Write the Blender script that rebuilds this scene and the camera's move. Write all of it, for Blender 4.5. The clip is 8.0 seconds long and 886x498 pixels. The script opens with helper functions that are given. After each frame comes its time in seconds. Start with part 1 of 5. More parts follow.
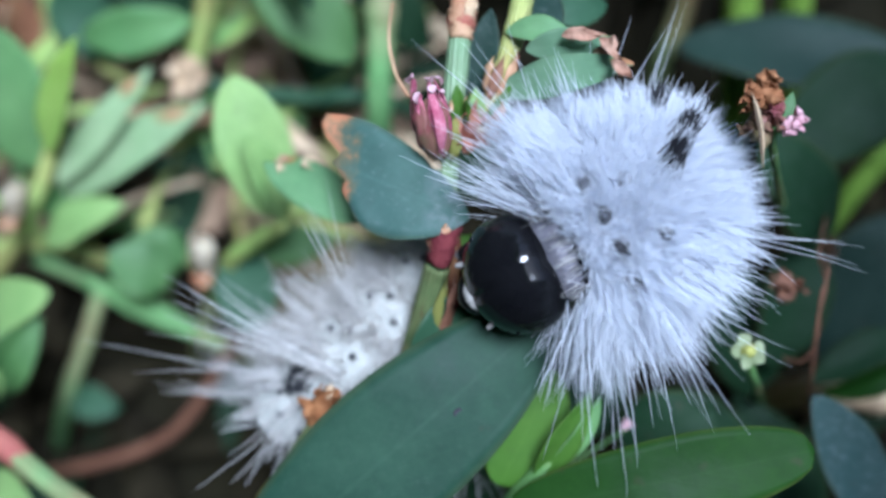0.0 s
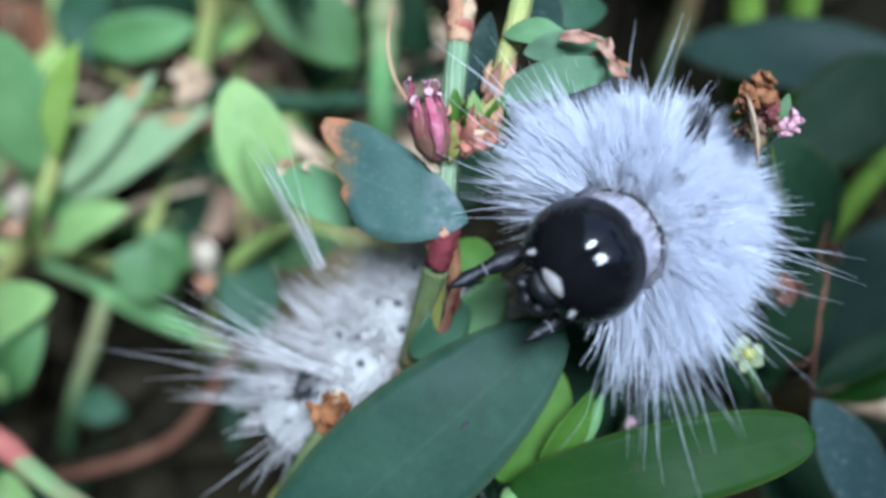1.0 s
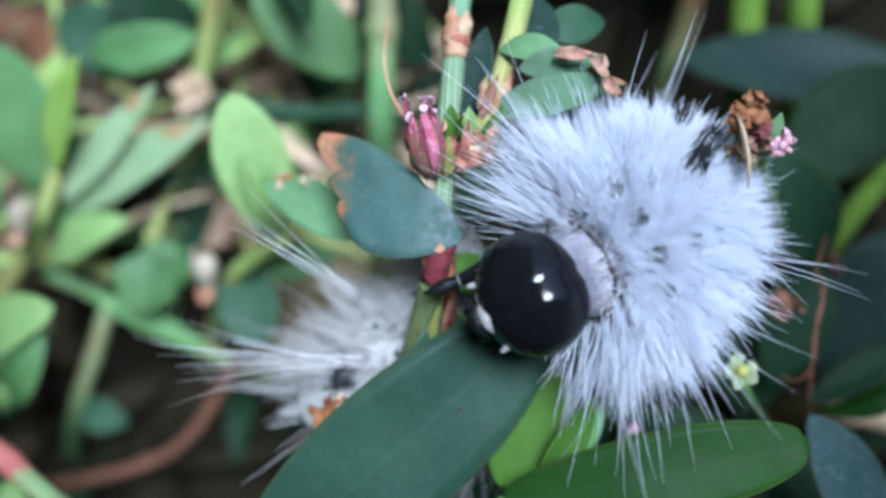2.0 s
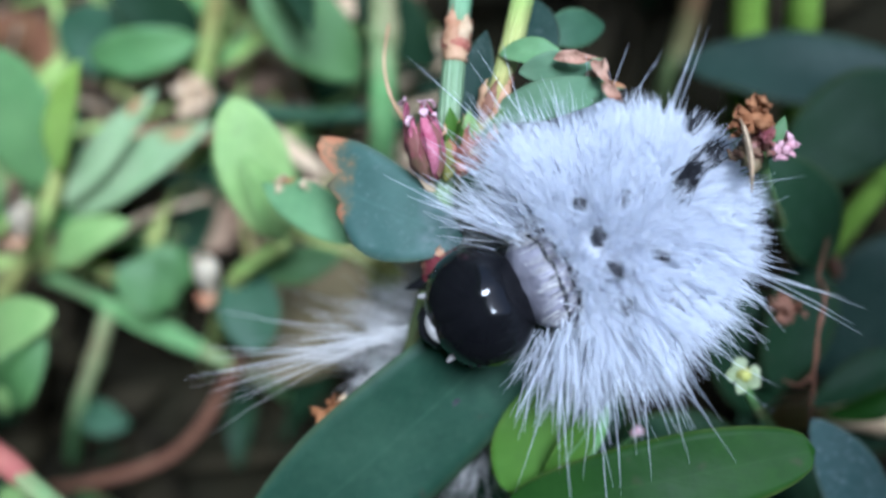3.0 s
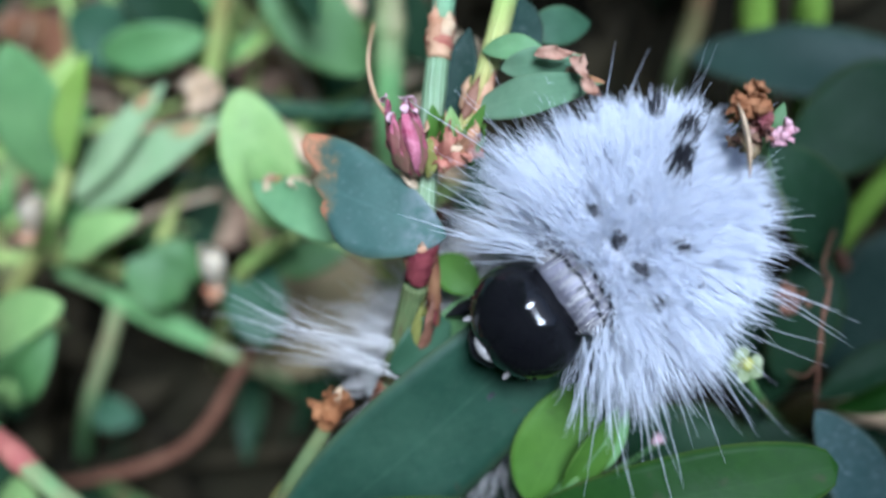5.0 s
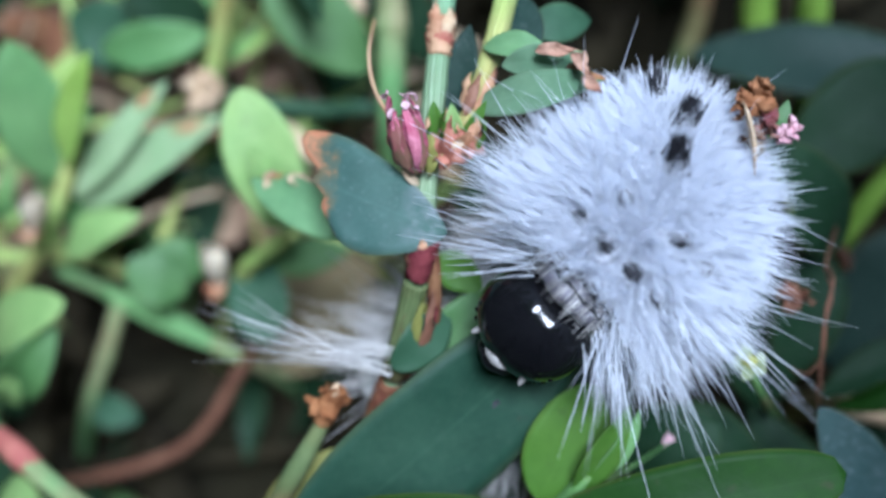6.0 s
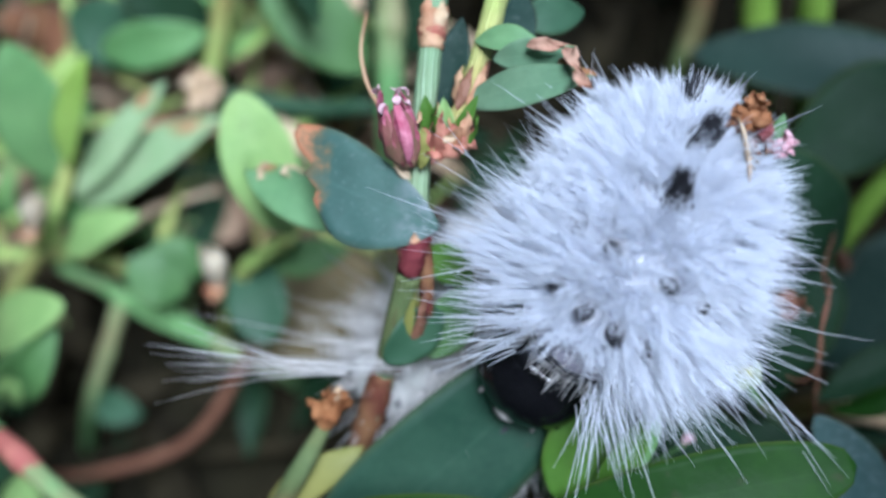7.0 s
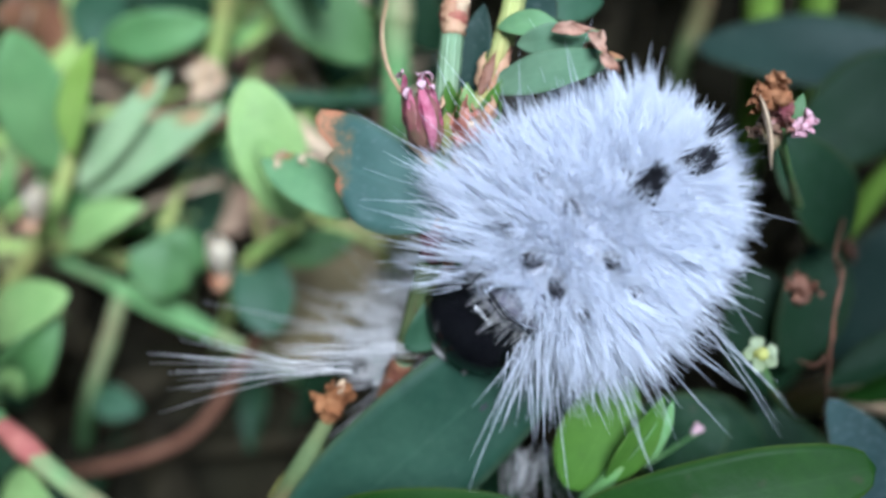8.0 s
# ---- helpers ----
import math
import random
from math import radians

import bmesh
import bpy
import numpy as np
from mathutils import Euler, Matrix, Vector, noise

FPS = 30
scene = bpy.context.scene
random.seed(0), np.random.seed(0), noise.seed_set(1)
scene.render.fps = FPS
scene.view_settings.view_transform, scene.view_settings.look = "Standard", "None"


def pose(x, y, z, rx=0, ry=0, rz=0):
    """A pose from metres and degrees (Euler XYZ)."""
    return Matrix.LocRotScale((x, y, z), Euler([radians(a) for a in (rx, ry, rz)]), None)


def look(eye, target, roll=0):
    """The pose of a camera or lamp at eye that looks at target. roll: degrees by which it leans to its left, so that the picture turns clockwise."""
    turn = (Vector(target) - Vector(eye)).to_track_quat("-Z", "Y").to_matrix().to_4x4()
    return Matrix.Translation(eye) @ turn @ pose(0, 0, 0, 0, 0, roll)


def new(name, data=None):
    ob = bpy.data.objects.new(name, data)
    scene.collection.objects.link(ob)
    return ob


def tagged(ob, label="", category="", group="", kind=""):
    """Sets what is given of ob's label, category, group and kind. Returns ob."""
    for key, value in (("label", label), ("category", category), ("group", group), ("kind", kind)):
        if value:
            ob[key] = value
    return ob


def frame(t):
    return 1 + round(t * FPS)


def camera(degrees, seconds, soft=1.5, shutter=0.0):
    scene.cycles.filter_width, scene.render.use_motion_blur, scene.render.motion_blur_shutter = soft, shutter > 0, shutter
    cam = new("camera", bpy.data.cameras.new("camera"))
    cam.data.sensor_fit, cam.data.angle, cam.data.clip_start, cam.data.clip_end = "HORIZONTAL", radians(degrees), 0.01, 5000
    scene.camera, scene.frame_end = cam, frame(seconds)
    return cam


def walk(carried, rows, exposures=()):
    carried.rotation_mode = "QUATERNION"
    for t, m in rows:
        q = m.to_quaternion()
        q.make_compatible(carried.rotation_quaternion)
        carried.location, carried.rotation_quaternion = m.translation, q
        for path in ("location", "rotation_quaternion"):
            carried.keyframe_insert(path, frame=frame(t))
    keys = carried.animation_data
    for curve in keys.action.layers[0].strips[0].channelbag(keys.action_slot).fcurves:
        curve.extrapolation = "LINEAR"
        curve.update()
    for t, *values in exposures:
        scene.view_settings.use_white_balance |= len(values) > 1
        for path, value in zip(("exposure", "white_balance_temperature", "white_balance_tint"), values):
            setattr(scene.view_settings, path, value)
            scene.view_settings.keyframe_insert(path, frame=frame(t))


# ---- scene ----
# Millimetres are used for all plans below; MM turns them into metres.
MM = 0.001
Z = Vector((0, 0, 1))

# ---- camera and its walk ----
cam = camera(40, 8.0, soft=3.0, shutter=0.5)
cam.data.dof.use_dof = True
cam.data.dof.focus_distance = 0.0370
cam.data.dof.aperture_fstop = 32
walk(cam, [
    (0.0, pose(0.00000, 0.00000, 0.04, 0.000, 0.000)),
    (0.5, pose(0.00051, -0.00017, 0.04, 0.282, 0.567)),
    (1.0, pose(0.00077, -0.00021, 0.04, 0.410, 0.942)),
    (1.5, pose(0.00162, 0.00039, 0.04, 0.114, 1.793)),
    (3.0, pose(0.00141, 0.00064, 0.04, 0.199, 1.668)),
    (3.5, pose(0.00145, 0.00030, 0.04, 0.524, 1.793)),
    (4.0, pose(0.00192, -0.00030, 0.04, 0.982, 2.450)),
    (4.5, pose(0.00230, -0.00004, 0.04, 0.689, 2.891)),
    (6.0, pose(0.00196, -0.00013, 0.04, 0.649, 2.649)),
    (6.5, pose(0.00248, 0.00056, 0.04, -0.003, 3.139)),
    (7.0, pose(0.00238, 0.00116, 0.04, -0.697, 3.048)),
    (7.5, pose(0.00171, 0.00073, 0.04, -0.327, 2.407)),
    (8.0, pose(0.00094, 0.00008, 0.04, 0.003, 1.795)),
], [(0.0, 0.66, 4930, 8), (5.5, 0.66, 4950, 8), (7.0, 0.64, 5080, 8), (8.0, 0.68, 5080, 8)])

# ---- light: open shade under a bright overcast sky ----
SUN = Vector((0.14, 0.25, 0.95)).normalized()
world = bpy.data.worlds.new("sky")
scene.world = world
world.use_nodes = True
wn = world.node_tree.nodes
sky = wn.new("ShaderNodeTexSky")
sky.sky_type, sky.sun_disc = "NISHITA", False
sky.sun_elevation = math.asin(SUN.z)
sky.sun_rotation = math.atan2(SUN.x, SUN.y)
sky.air_density, sky.dust_density, sky.ozone_density = 1.2, 3.0, 1.5
wn["Background"].inputs["Strength"].default_value = 0.105
world.node_tree.links.new(sky.outputs[0], wn["Background"].inputs["Color"])
lamp = bpy.data.lights.new("sun", "SUN")
lamp.energy, lamp.angle, lamp.color = 4.6, radians(20), (1.0, 0.97, 0.93)
sun = new("sun", lamp)
sun.matrix_world = look(SUN * 2, (0, 0, 0))


# ---- materials ----
def nodes_of(name):
    m = bpy.data.materials.new(name)
    m.use_nodes = True
    return m, m.node_tree.nodes, m.node_tree.links, m.node_tree.nodes["Principled BSDF"]


def mix(n, l, fac, a, b, blend="MIX"):
    """A colour mix; each of fac, a and b is a socket or a value."""
    node = n.new("ShaderNodeMix")
    node.data_type, node.blend_type = "RGBA", blend
    for socket, v in ((node.inputs["Factor"], fac), (node.inputs[6], a), (node.inputs[7], b)):
        if isinstance(v, bpy.types.NodeSocket):
            l.new(v, socket)
        elif isinstance(v, (int, float)):
            socket.default_value = v
        else:
            socket.default_value = (*v, 1)
    return node.outputs[2]


def ramp(n, l, value, lo, hi):
    r = n.new("ShaderNodeMapRange")
    r.inputs["From Min"].default_value, r.inputs["From Max"].default_value = lo, hi
    l.new(value, r.inputs["Value"])
    return r.outputs["Result"]


def noise_of(n, l, scale, detail=4, rough=0.6, vector=None):
    """Noise in the object's own space; scale counts features per metre."""
    t = n.new("ShaderNodeTexNoise")
    t.inputs["Scale"].default_value, t.inputs["Detail"].default_value = scale, detail
    t.inputs["Roughness"].default_value = rough
    if vector is None:
        vector = n.new("ShaderNodeTexCoord").outputs["Object"]
    l.new(vector, t.inputs["Vector"])
    return t.outputs["Fac"]


def math_of(n, l, op, a, b=None):
    m = n.new("ShaderNodeMath")
    m.operation = op
    for socket, v in zip(m.inputs, (a, b)):
        if isinstance(v, bpy.types.NodeSocket):
            l.new(v, socket)
        elif v is not None:
            socket.default_value = v
    return m.outputs[0]


def bump(n, l, p, height, strength, distance):
    b = n.new("ShaderNodeBump")
    b.inputs["Strength"].default_value, b.inputs["Distance"].default_value = strength, distance
    l.new(height, b.inputs["Height"])
    l.new(b.outputs[0], p.inputs["Normal"])


def leaf_material(name, deep, light, rough=0.42, glow=0.3, spots=0.5, scar=None, bloom=0.0, gloss=0.25, end=0.0):
    """A leaf with midrib, side veins, mottling, specks, and a dry brown margin where scar=(u, v, radius) is given."""
    m, n, l, p = nodes_of(name)
    uv = n.new("ShaderNodeUVMap").outputs[0]
    sep = n.new("ShaderNodeSeparateXYZ")
    l.new(uv, sep.inputs[0])
    across = math_of(n, l, "ABSOLUTE", math_of(n, l, "SUBTRACT", sep.outputs["Y"], 0.5))
    mott = noise_of(n, l, 260, 5, 0.65)
    fine = noise_of(n, l, 2600, 3, 0.6)
    info = n.new("ShaderNodeObjectInfo").outputs["Random"]
    col = mix(n, l, ramp(n, l, mott, 0.3, 0.72), deep, light)
    col = mix(n, l, math_of(n, l, "MULTIPLY", info, 0.35), col, light)
    col = mix(n, l, math_of(n, l, "MULTIPLY", fine, 0.3), col, tuple(c * 0.55 for c in deep))
    mid = noise_of(n, l, 1000, 4, 0.7)
    col = mix(n, l, math_of(n, l, "MULTIPLY", ramp(n, l, mid, 0.35, 0.75), 0.45), col, tuple(c * 0.6 for c in deep))
    # side veins run obliquely from the midrib
    slant = math_of(n, l, "SUBTRACT", math_of(n, l, "MULTIPLY", sep.outputs["X"], 9.0), math_of(n, l, "MULTIPLY", across, 7.0))
    wob = math_of(n, l, "ADD", slant, math_of(n, l, "MULTIPLY", mott, 0.8))
    tri = math_of(n, l, "PINGPONG", wob, 0.5)
    vein = ramp(n, l, tri, 0.07, 0.0)
    rib = ramp(n, l, across, 0.022, 0.008)
    col = mix(n, l, math_of(n, l, "MULTIPLY", vein, 0.10), col, light)
    col = mix(n, l, math_of(n, l, "MULTIPLY", rib, 0.07), col, tuple(min(1, c * 1.6 + 0.02) for c in light))
    speck = noise_of(n, l, 900, 2, 0.5)
    col = mix(n, l, math_of(n, l, "MULTIPLY", ramp(n, l, speck, 0.70, 0.76), spots), col, (0.05, 0.035, 0.025))
    if bloom:
        dust = ramp(n, l, noise_of(n, l, 5200, 4, 0.75), 0.56, 0.74)
        col = mix(n, l, math_of(n, l, "MULTIPLY", dust, bloom), col, (0.45, 0.5, 0.5))
    edge = ramp(n, l, across, 0.44, 0.5)
    col = mix(n, l, math_of(n, l, "MULTIPLY", math_of(n, l, "MULTIPLY", edge, mott), 0.22), col, (0.26, 0.24, 0.08))
    if scar:
        u, v, r = scar
        du = math_of(n, l, "MULTIPLY", math_of(n, l, "SUBTRACT", sep.outputs["X"], u), 1.5)
        dv = math_of(n, l, "MULTIPLY", math_of(n, l, "SUBTRACT", sep.outputs["Y"], v), 0.6)
        d = math_of(n, l, "SQRT", math_of(n, l, "ADD", math_of(n, l, "MULTIPLY", du, du), math_of(n, l, "MULTIPLY", dv, dv)))
        d = math_of(n, l, "ADD", d, math_of(n, l, "MULTIPLY", math_of(n, l, "SUBTRACT", mott, 0.5), 0.6))
        brown = mix(n, l, fine, (0.33, 0.14, 0.06), (0.5, 0.27, 0.14))
        col = mix(n, l, ramp(n, l, d, r * 1.35, r), col, (0.22, 0.2, 0.06))
        col = mix(n, l, ramp(n, l, d, r * 1.15, r * 0.45), col, brown)
    if end:
        # a rust-brown band along the broken end, and a painted pale sheen near the stalk
        d = math_of(n, l, "ADD", math_of(n, l, "SUBTRACT", 1.0, sep.outputs["X"]), math_of(n, l, "MULTIPLY", math_of(n, l, "SUBTRACT", mid, 0.5), 0.55))
        d = math_of(n, l, "ADD", d, math_of(n, l, "MULTIPLY", sep.outputs["Y"], end * 1.3))
        brown = mix(n, l, mid, (0.28, 0.09, 0.05), (0.56, 0.27, 0.13))
        col = mix(n, l, ramp(n, l, d, end * 1.4, end * 0.9), col, (0.12, 0.11, 0.06))
        patch = math_of(n, l, "MULTIPLY", ramp(n, l, d, end * 1.05, end * 0.6), ramp(n, l, noise_of(n, l, 700, 3, 0.6), 0.28, 0.42))
        col = mix(n, l, patch, col, brown)
        sheen_tint = math_of(n, l, "MULTIPLY", ramp(n, l, sep.outputs["X"], 0.34, 0.08), ramp(n, l, mid, 0.4, 0.7))
        col = mix(n, l, math_of(n, l, "MULTIPLY", sheen_tint, 0.8), col, (0.40, 0.40, 0.46))
    l.new(col, p.inputs["Base Color"])
    l.new(ramp(n, l, mott, rough - 1.1, rough + 0.9), p.inputs["Roughness"])
    p.inputs["Roughness"].default_value = rough
    p.inputs["Specular IOR Level"].default_value = gloss
    bump(n, l, p, math_of(n, l, "ADD", math_of(n, l, "MULTIPLY", vein, -0.15), math_of(n, l, "ADD", fine, mott)), 0.18, 0.00008)
    t = n.new("ShaderNodeBsdfTranslucent")
    l.new(mix(n, l, 0.5, col, light), t.inputs["Color"])
    s = n.new("ShaderNodeMixShader")
    s.inputs[0].default_value = glow
    l.new(p.outputs[0], s.inputs[1])
    l.new(t.outputs[0], s.inputs[2])
    l.new(s.outputs[0], n["Material Output"].inputs["Surface"])
    return m


def plain_material(name, a, b, scale=900, rough=0.6, relief=0.4, coat=0.0, glow=0.0):
    """Two mottled tones with fine grain."""
    m, n, l, p = nodes_of(name)
    big, fine = noise_of(n, l, scale, 4, 0.6), noise_of(n, l, scale * 7, 3, 0.6)
    col = mix(n, l, ramp(n, l, big, 0.3, 0.7), a, b)
    col = mix(n, l, math_of(n, l, "MULTIPLY", fine, 0.35), col, tuple(c * 0.6 for c in a))
    l.new(col, p.inputs["Base Color"])
    p.inputs["Roughness"].default_value = rough
    p.inputs["Specular IOR Level"].default_value = 0.08 if rough > 0.75 else 0.3
    p.inputs["Coat Weight"].default_value = coat
    bump(n, l, p, math_of(n, l, "ADD", big, fine), relief, 0.00015)
    if glow:
        t = n.new("ShaderNodeBsdfTranslucent")
        l.new(col, t.inputs["Color"])
        s = n.new("ShaderNodeMixShader")
        s.inputs[0].default_value = glow
        l.new(p.outputs[0], s.inputs[1])
        l.new(t.outputs[0], s.inputs[2])
        l.new(s.outputs[0], n["Material Output"].inputs["Surface"])
    return m


def stem_material(name, deep, light, streak, blush=(0.30, 0.10, 0.07), red=0.0, rough=0.55):
    """A stem with pale lengthwise ridges, mottling and some red blush."""
    m, n, l, p = nodes_of(name)
    sep = n.new("ShaderNodeSeparateXYZ")
    l.new(n.new("ShaderNodeUVMap").outputs[0], sep.inputs[0])
    big, fine = noise_of(n, l, 420, 4, 0.6), noise_of(n, l, 3000, 3, 0.6)
    wob = math_of(n, l, "ADD", math_of(n, l, "MULTIPLY", sep.outputs["Y"], 14.0), math_of(n, l, "MULTIPLY", big, 2.2))
    ridge = math_of(n, l, "PINGPONG", wob, 0.5)
    col = mix(n, l, ramp(n, l, big, 0.3, 0.7), deep, light)
    col = mix(n, l, math_of(n, l, "MULTIPLY", ramp(n, l, ridge, 0.30, 0.5), 0.16), col, streak)
    col = mix(n, l, math_of(n, l, "MULTIPLY", fine, 0.35), col, tuple(c * 0.55 for c in deep))
    if red:
        col = mix(n, l, math_of(n, l, "MULTIPLY", ramp(n, l, noise_of(n, l, 150, 3, 0.6), 0.45, 0.65), red), col, blush)
    l.new(col, p.inputs["Base Color"])
    p.inputs["Roughness"].default_value = rough
    p.inputs["Specular IOR Level"].default_value = 0.3
    bump(n, l, p, math_of(n, l, "ADD", math_of(n, l, "MULTIPLY", ridge, 2.0), fine), 0.5, 0.00008)
    return m


def hair_material(name, a, b, glow=0.35, rough=0.45):
    """Bristles that differ a little from one to the next."""
    m, n, l, p = nodes_of(name)
    rnd = n.new("ShaderNodeNewGeometry").outputs["Random Per Island"]
    col = mix(n, l, rnd, a, b)
    l.new(col, p.inputs["Base Color"])
    p.inputs["Roughness"].default_value = rough
    p.inputs["Specular IOR Level"].default_value = 0.3
    t = n.new("ShaderNodeBsdfTranslucent")
    l.new(col, t.inputs["Color"])
    s = n.new("ShaderNodeMixShader")
    s.inputs[0].default_value = glow
    l.new(p.outputs[0], s.inputs[1])
    l.new(t.outputs[0], s.inputs[2])
    l.new(s.outputs[0], n["Material Output"].inputs["Surface"])
    return m


# shade of the right and low leaves is put into these two colours
LEAF_SHADED = leaf_material("leaf_shaded", (0.0075, 0.025, 0.010), (0.022, 0.050, 0.021), 0.45, 0.15, 0.9, bloom=0.08, gloss=0.1)
LEAF_BLUE_SHADED = leaf_material("leaf_blue_shaded", (0.012, 0.030, 0.022), (0.033, 0.058, 0.045), 0.5, 0.15, 0.8, bloom=0.12, gloss=0.12)
LEAF_DEEP = leaf_material("leaf_deep", (0.026, 0.070, 0.036), (0.060, 0.130, 0.066), 0.45, 0.25, 0.5, gloss=0.25)
LEAF_MID = leaf_material("leaf_mid", (0.060, 0.145, 0.040), (0.138, 0.260, 0.076), 0.38, 0.3, 0.3, gloss=0.45)
LEAF_FRESH = leaf_material("leaf_fresh", (0.115, 0.270, 0.085), (0.250, 0.430, 0.155), 0.38, 0.35, 0.2, gloss=0.45)
# stronger light on the left plants is put into this paler green
LEAF_PALE = leaf_material("leaf_pale", (0.215, 0.395, 0.115), (0.500, 0.660, 0.240), 0.38, 0.38, 0.2, gloss=0.5)
LEAF_BRIGHT = leaf_material("leaf_bright", (0.062, 0.160, 0.017), (0.135, 0.265, 0.036), 0.45, 0.4, 0.2)
LEAF_YOUNG = leaf_material("leaf_young", (0.46, 0.68, 0.11), (0.70, 0.88, 0.28), 0.45, 0.55, 0.1)
LEAF_BIG = leaf_material("leaf_big", (0.017, 0.048, 0.029), (0.048, 0.100, 0.060), 0.5, 0.2, 0.7, bloom=0.03, gloss=0.12)
LEAF_LOWER = leaf_material("leaf_lower", (0.008, 0.033, 0.003), (0.023, 0.066, 0.008), 0.5, 0.2, 0.3, gloss=0.1)
LEAF_DUSTY = leaf_material("leaf_dusty", (0.030, 0.060, 0.056), (0.058, 0.096, 0.090), 0.5, 0.15, 0.6, bloom=0.6, gloss=0.15)
LEAF_SCAR = leaf_material("leaf_scarred", (0.036, 0.084, 0.070), (0.078, 0.145, 0.118), 0.42, 0.2, 0.5, bloom=0.15, end=0.20)
LEAF_BITTEN = leaf_material("leaf_bitten", (0.12, 0.27, 0.11), (0.27, 0.44, 0.20), 0.45, 0.35, 0.8, scar=(0.9, 0.05, 0.12), bloom=0.1)
LEAF_BITTEN_DARK = leaf_material("leaf_bitten_dark", (0.170, 0.320, 0.180), (0.330, 0.470, 0.290), 0.45, 0.4, 0.4, scar=(1.0, 0.9, 0.10), bloom=0.1)
LEAF_TIPPED = leaf_material("leaf_tipped", (0.21, 0.35, 0.15), (0.47, 0.57, 0.32), 0.42, 0.3, 0.3, scar=(0.83, 0.7, 0.11), gloss=0.5)
LEAF_YELLOW = leaf_material("leaf_yellow", (0.20, 0.22, 0.05), (0.34, 0.32, 0.09), 0.5, 0.3, 0.8)
STEM_GREEN = stem_material("stem_green", (0.10, 0.23, 0.06), (0.19, 0.34, 0.11), (0.36, 0.46, 0.24), red=0.5)
STEM_MAIN = stem_material("stem_main", (0.13, 0.27, 0.13), (0.22, 0.37, 0.21), (0.30, 0.43, 0.29), red=0.2)
STEM_YELLOW = stem_material("stem_yellow", (0.25, 0.38, 0.08), (0.38, 0.50, 0.15), (0.52, 0.56, 0.28), (0.40, 0.22, 0.10), 0.5)
STEM_PALE = stem_material("stem_pale", (0.13, 0.29, 0.09), (0.23, 0.42, 0.16), (0.40, 0.50, 0.29), (0.36, 0.16, 0.12), 0.5)
STEM_DULL = stem_material("stem_dull", (0.06, 0.095, 0.03), (0.15, 0.19, 0.07), (0.27, 0.27, 0.16), (0.16, 0.07, 0.035), 0.8, 0.7)
STEM_GRASS = stem_material("stem_grass", (0.15, 0.27, 0.03), (0.26, 0.41, 0.06), (0.34, 0.46, 0.12))
STEM_RED = plain_material("stem_red", (0.10, 0.03, 0.022), (0.24, 0.13, 0.06), 700, 0.8, 0.7)
JOINT_RED = plain_material("joint_red", (0.26, 0.06, 0.055), (0.46, 0.18, 0.13), 500, 0.7, 0.5)
BRACT_RED = plain_material("bract_red", (0.34, 0.08, 0.06), (0.60, 0.30, 0.20), 800, 0.7, 0.5, glow=0.25)
STEM_BROWN = plain_material("stem_brown", (0.11, 0.048, 0.028), (0.22, 0.105, 0.062), 600, 0.6, 0.6)
SHEATH = plain_material("sheath", (0.36, 0.13, 0.06), (0.66, 0.48, 0.29), 450, 0.6, 0.6, glow=0.15)
SHEATH_RED = plain_material("sheath_red", (0.08, 0.014, 0.020), (0.19, 0.045, 0.048), 900, 0.8, 0.6)
DRY = plain_material("dry_petal", (0.24, 0.085, 0.028), (0.48, 0.23, 0.09), 900, 0.7, 0.7, glow=0.25)
TORN = plain_material("torn_edge", (0.36, 0.17, 0.11), (0.60, 0.40, 0.29), 900, 0.8, 0.6, glow=0.2)
DRY_DARK = plain_material("dry_dark_petal", (0.20, 0.075, 0.03), (0.50, 0.25, 0.12), 1500, 0.8, 0.7, glow=0.15)
DRY_PALE = plain_material("dry_pale", (0.55, 0.38, 0.22), (0.72, 0.58, 0.40), 900, 0.7, 0.5, glow=0.2)
PINK = plain_material("petal_pink", (0.34, 0.025, 0.085), (0.80, 0.34, 0.43), 2200, 0.6, 0.4, glow=0.25)
PINK_PALE = plain_material("petal_rose", (0.62, 0.33, 0.38), (0.78, 0.56, 0.60), 900, 0.5, 0.3, glow=0.25)
CALYX = plain_material("calyx", (0.14, 0.15, 0.06), (0.30, 0.07, 0.10), 700, 0.5, 0.3, glow=0.15)
PETAL_WHITE = plain_material("petal_white", (0.22, 0.27, 0.12), (0.40, 0.44, 0.28), 900, 0.7, 0.3, glow=0.3)
PETAL_CREAM = plain_material("petal_cream", (0.66, 0.52, 0.33), (0.90, 0.85, 0.70), 900, 0.7, 0.3, glow=0.3)
PETAL_YELLOW = plain_material("flower_heart", (0.26, 0.28, 0.05), (0.42, 0.40, 0.12), 900, 0.7, 0.5)
CUTICLE_IVORY = plain_material("ivory_cuticle", (0.36, 0.36, 0.335), (0.52, 0.515, 0.48), 900, 0.85, 0.3)
CUTICLE = plain_material("pale_cuticle", (0.54, 0.54, 0.58), (0.70, 0.70, 0.74), 900, 0.85, 0.5)
COLLAR = plain_material("grey_cuticle", (0.20, 0.19, 0.23), (0.46, 0.44, 0.51), 1500, 0.6, 0.5)
BLACK = plain_material("black_cuticle", (0.004, 0.004, 0.005), (0.007, 0.007, 0.008), 900, 0.06, 0.02, 0.0)
BLACK.node_tree.nodes["Principled BSDF"].inputs["Specular IOR Level"].default_value = 0.30
LEG_BAND = plain_material("leg_band", (0.08, 0.08, 0.085), (0.26, 0.25, 0.26), 1400, 0.5, 0.3)
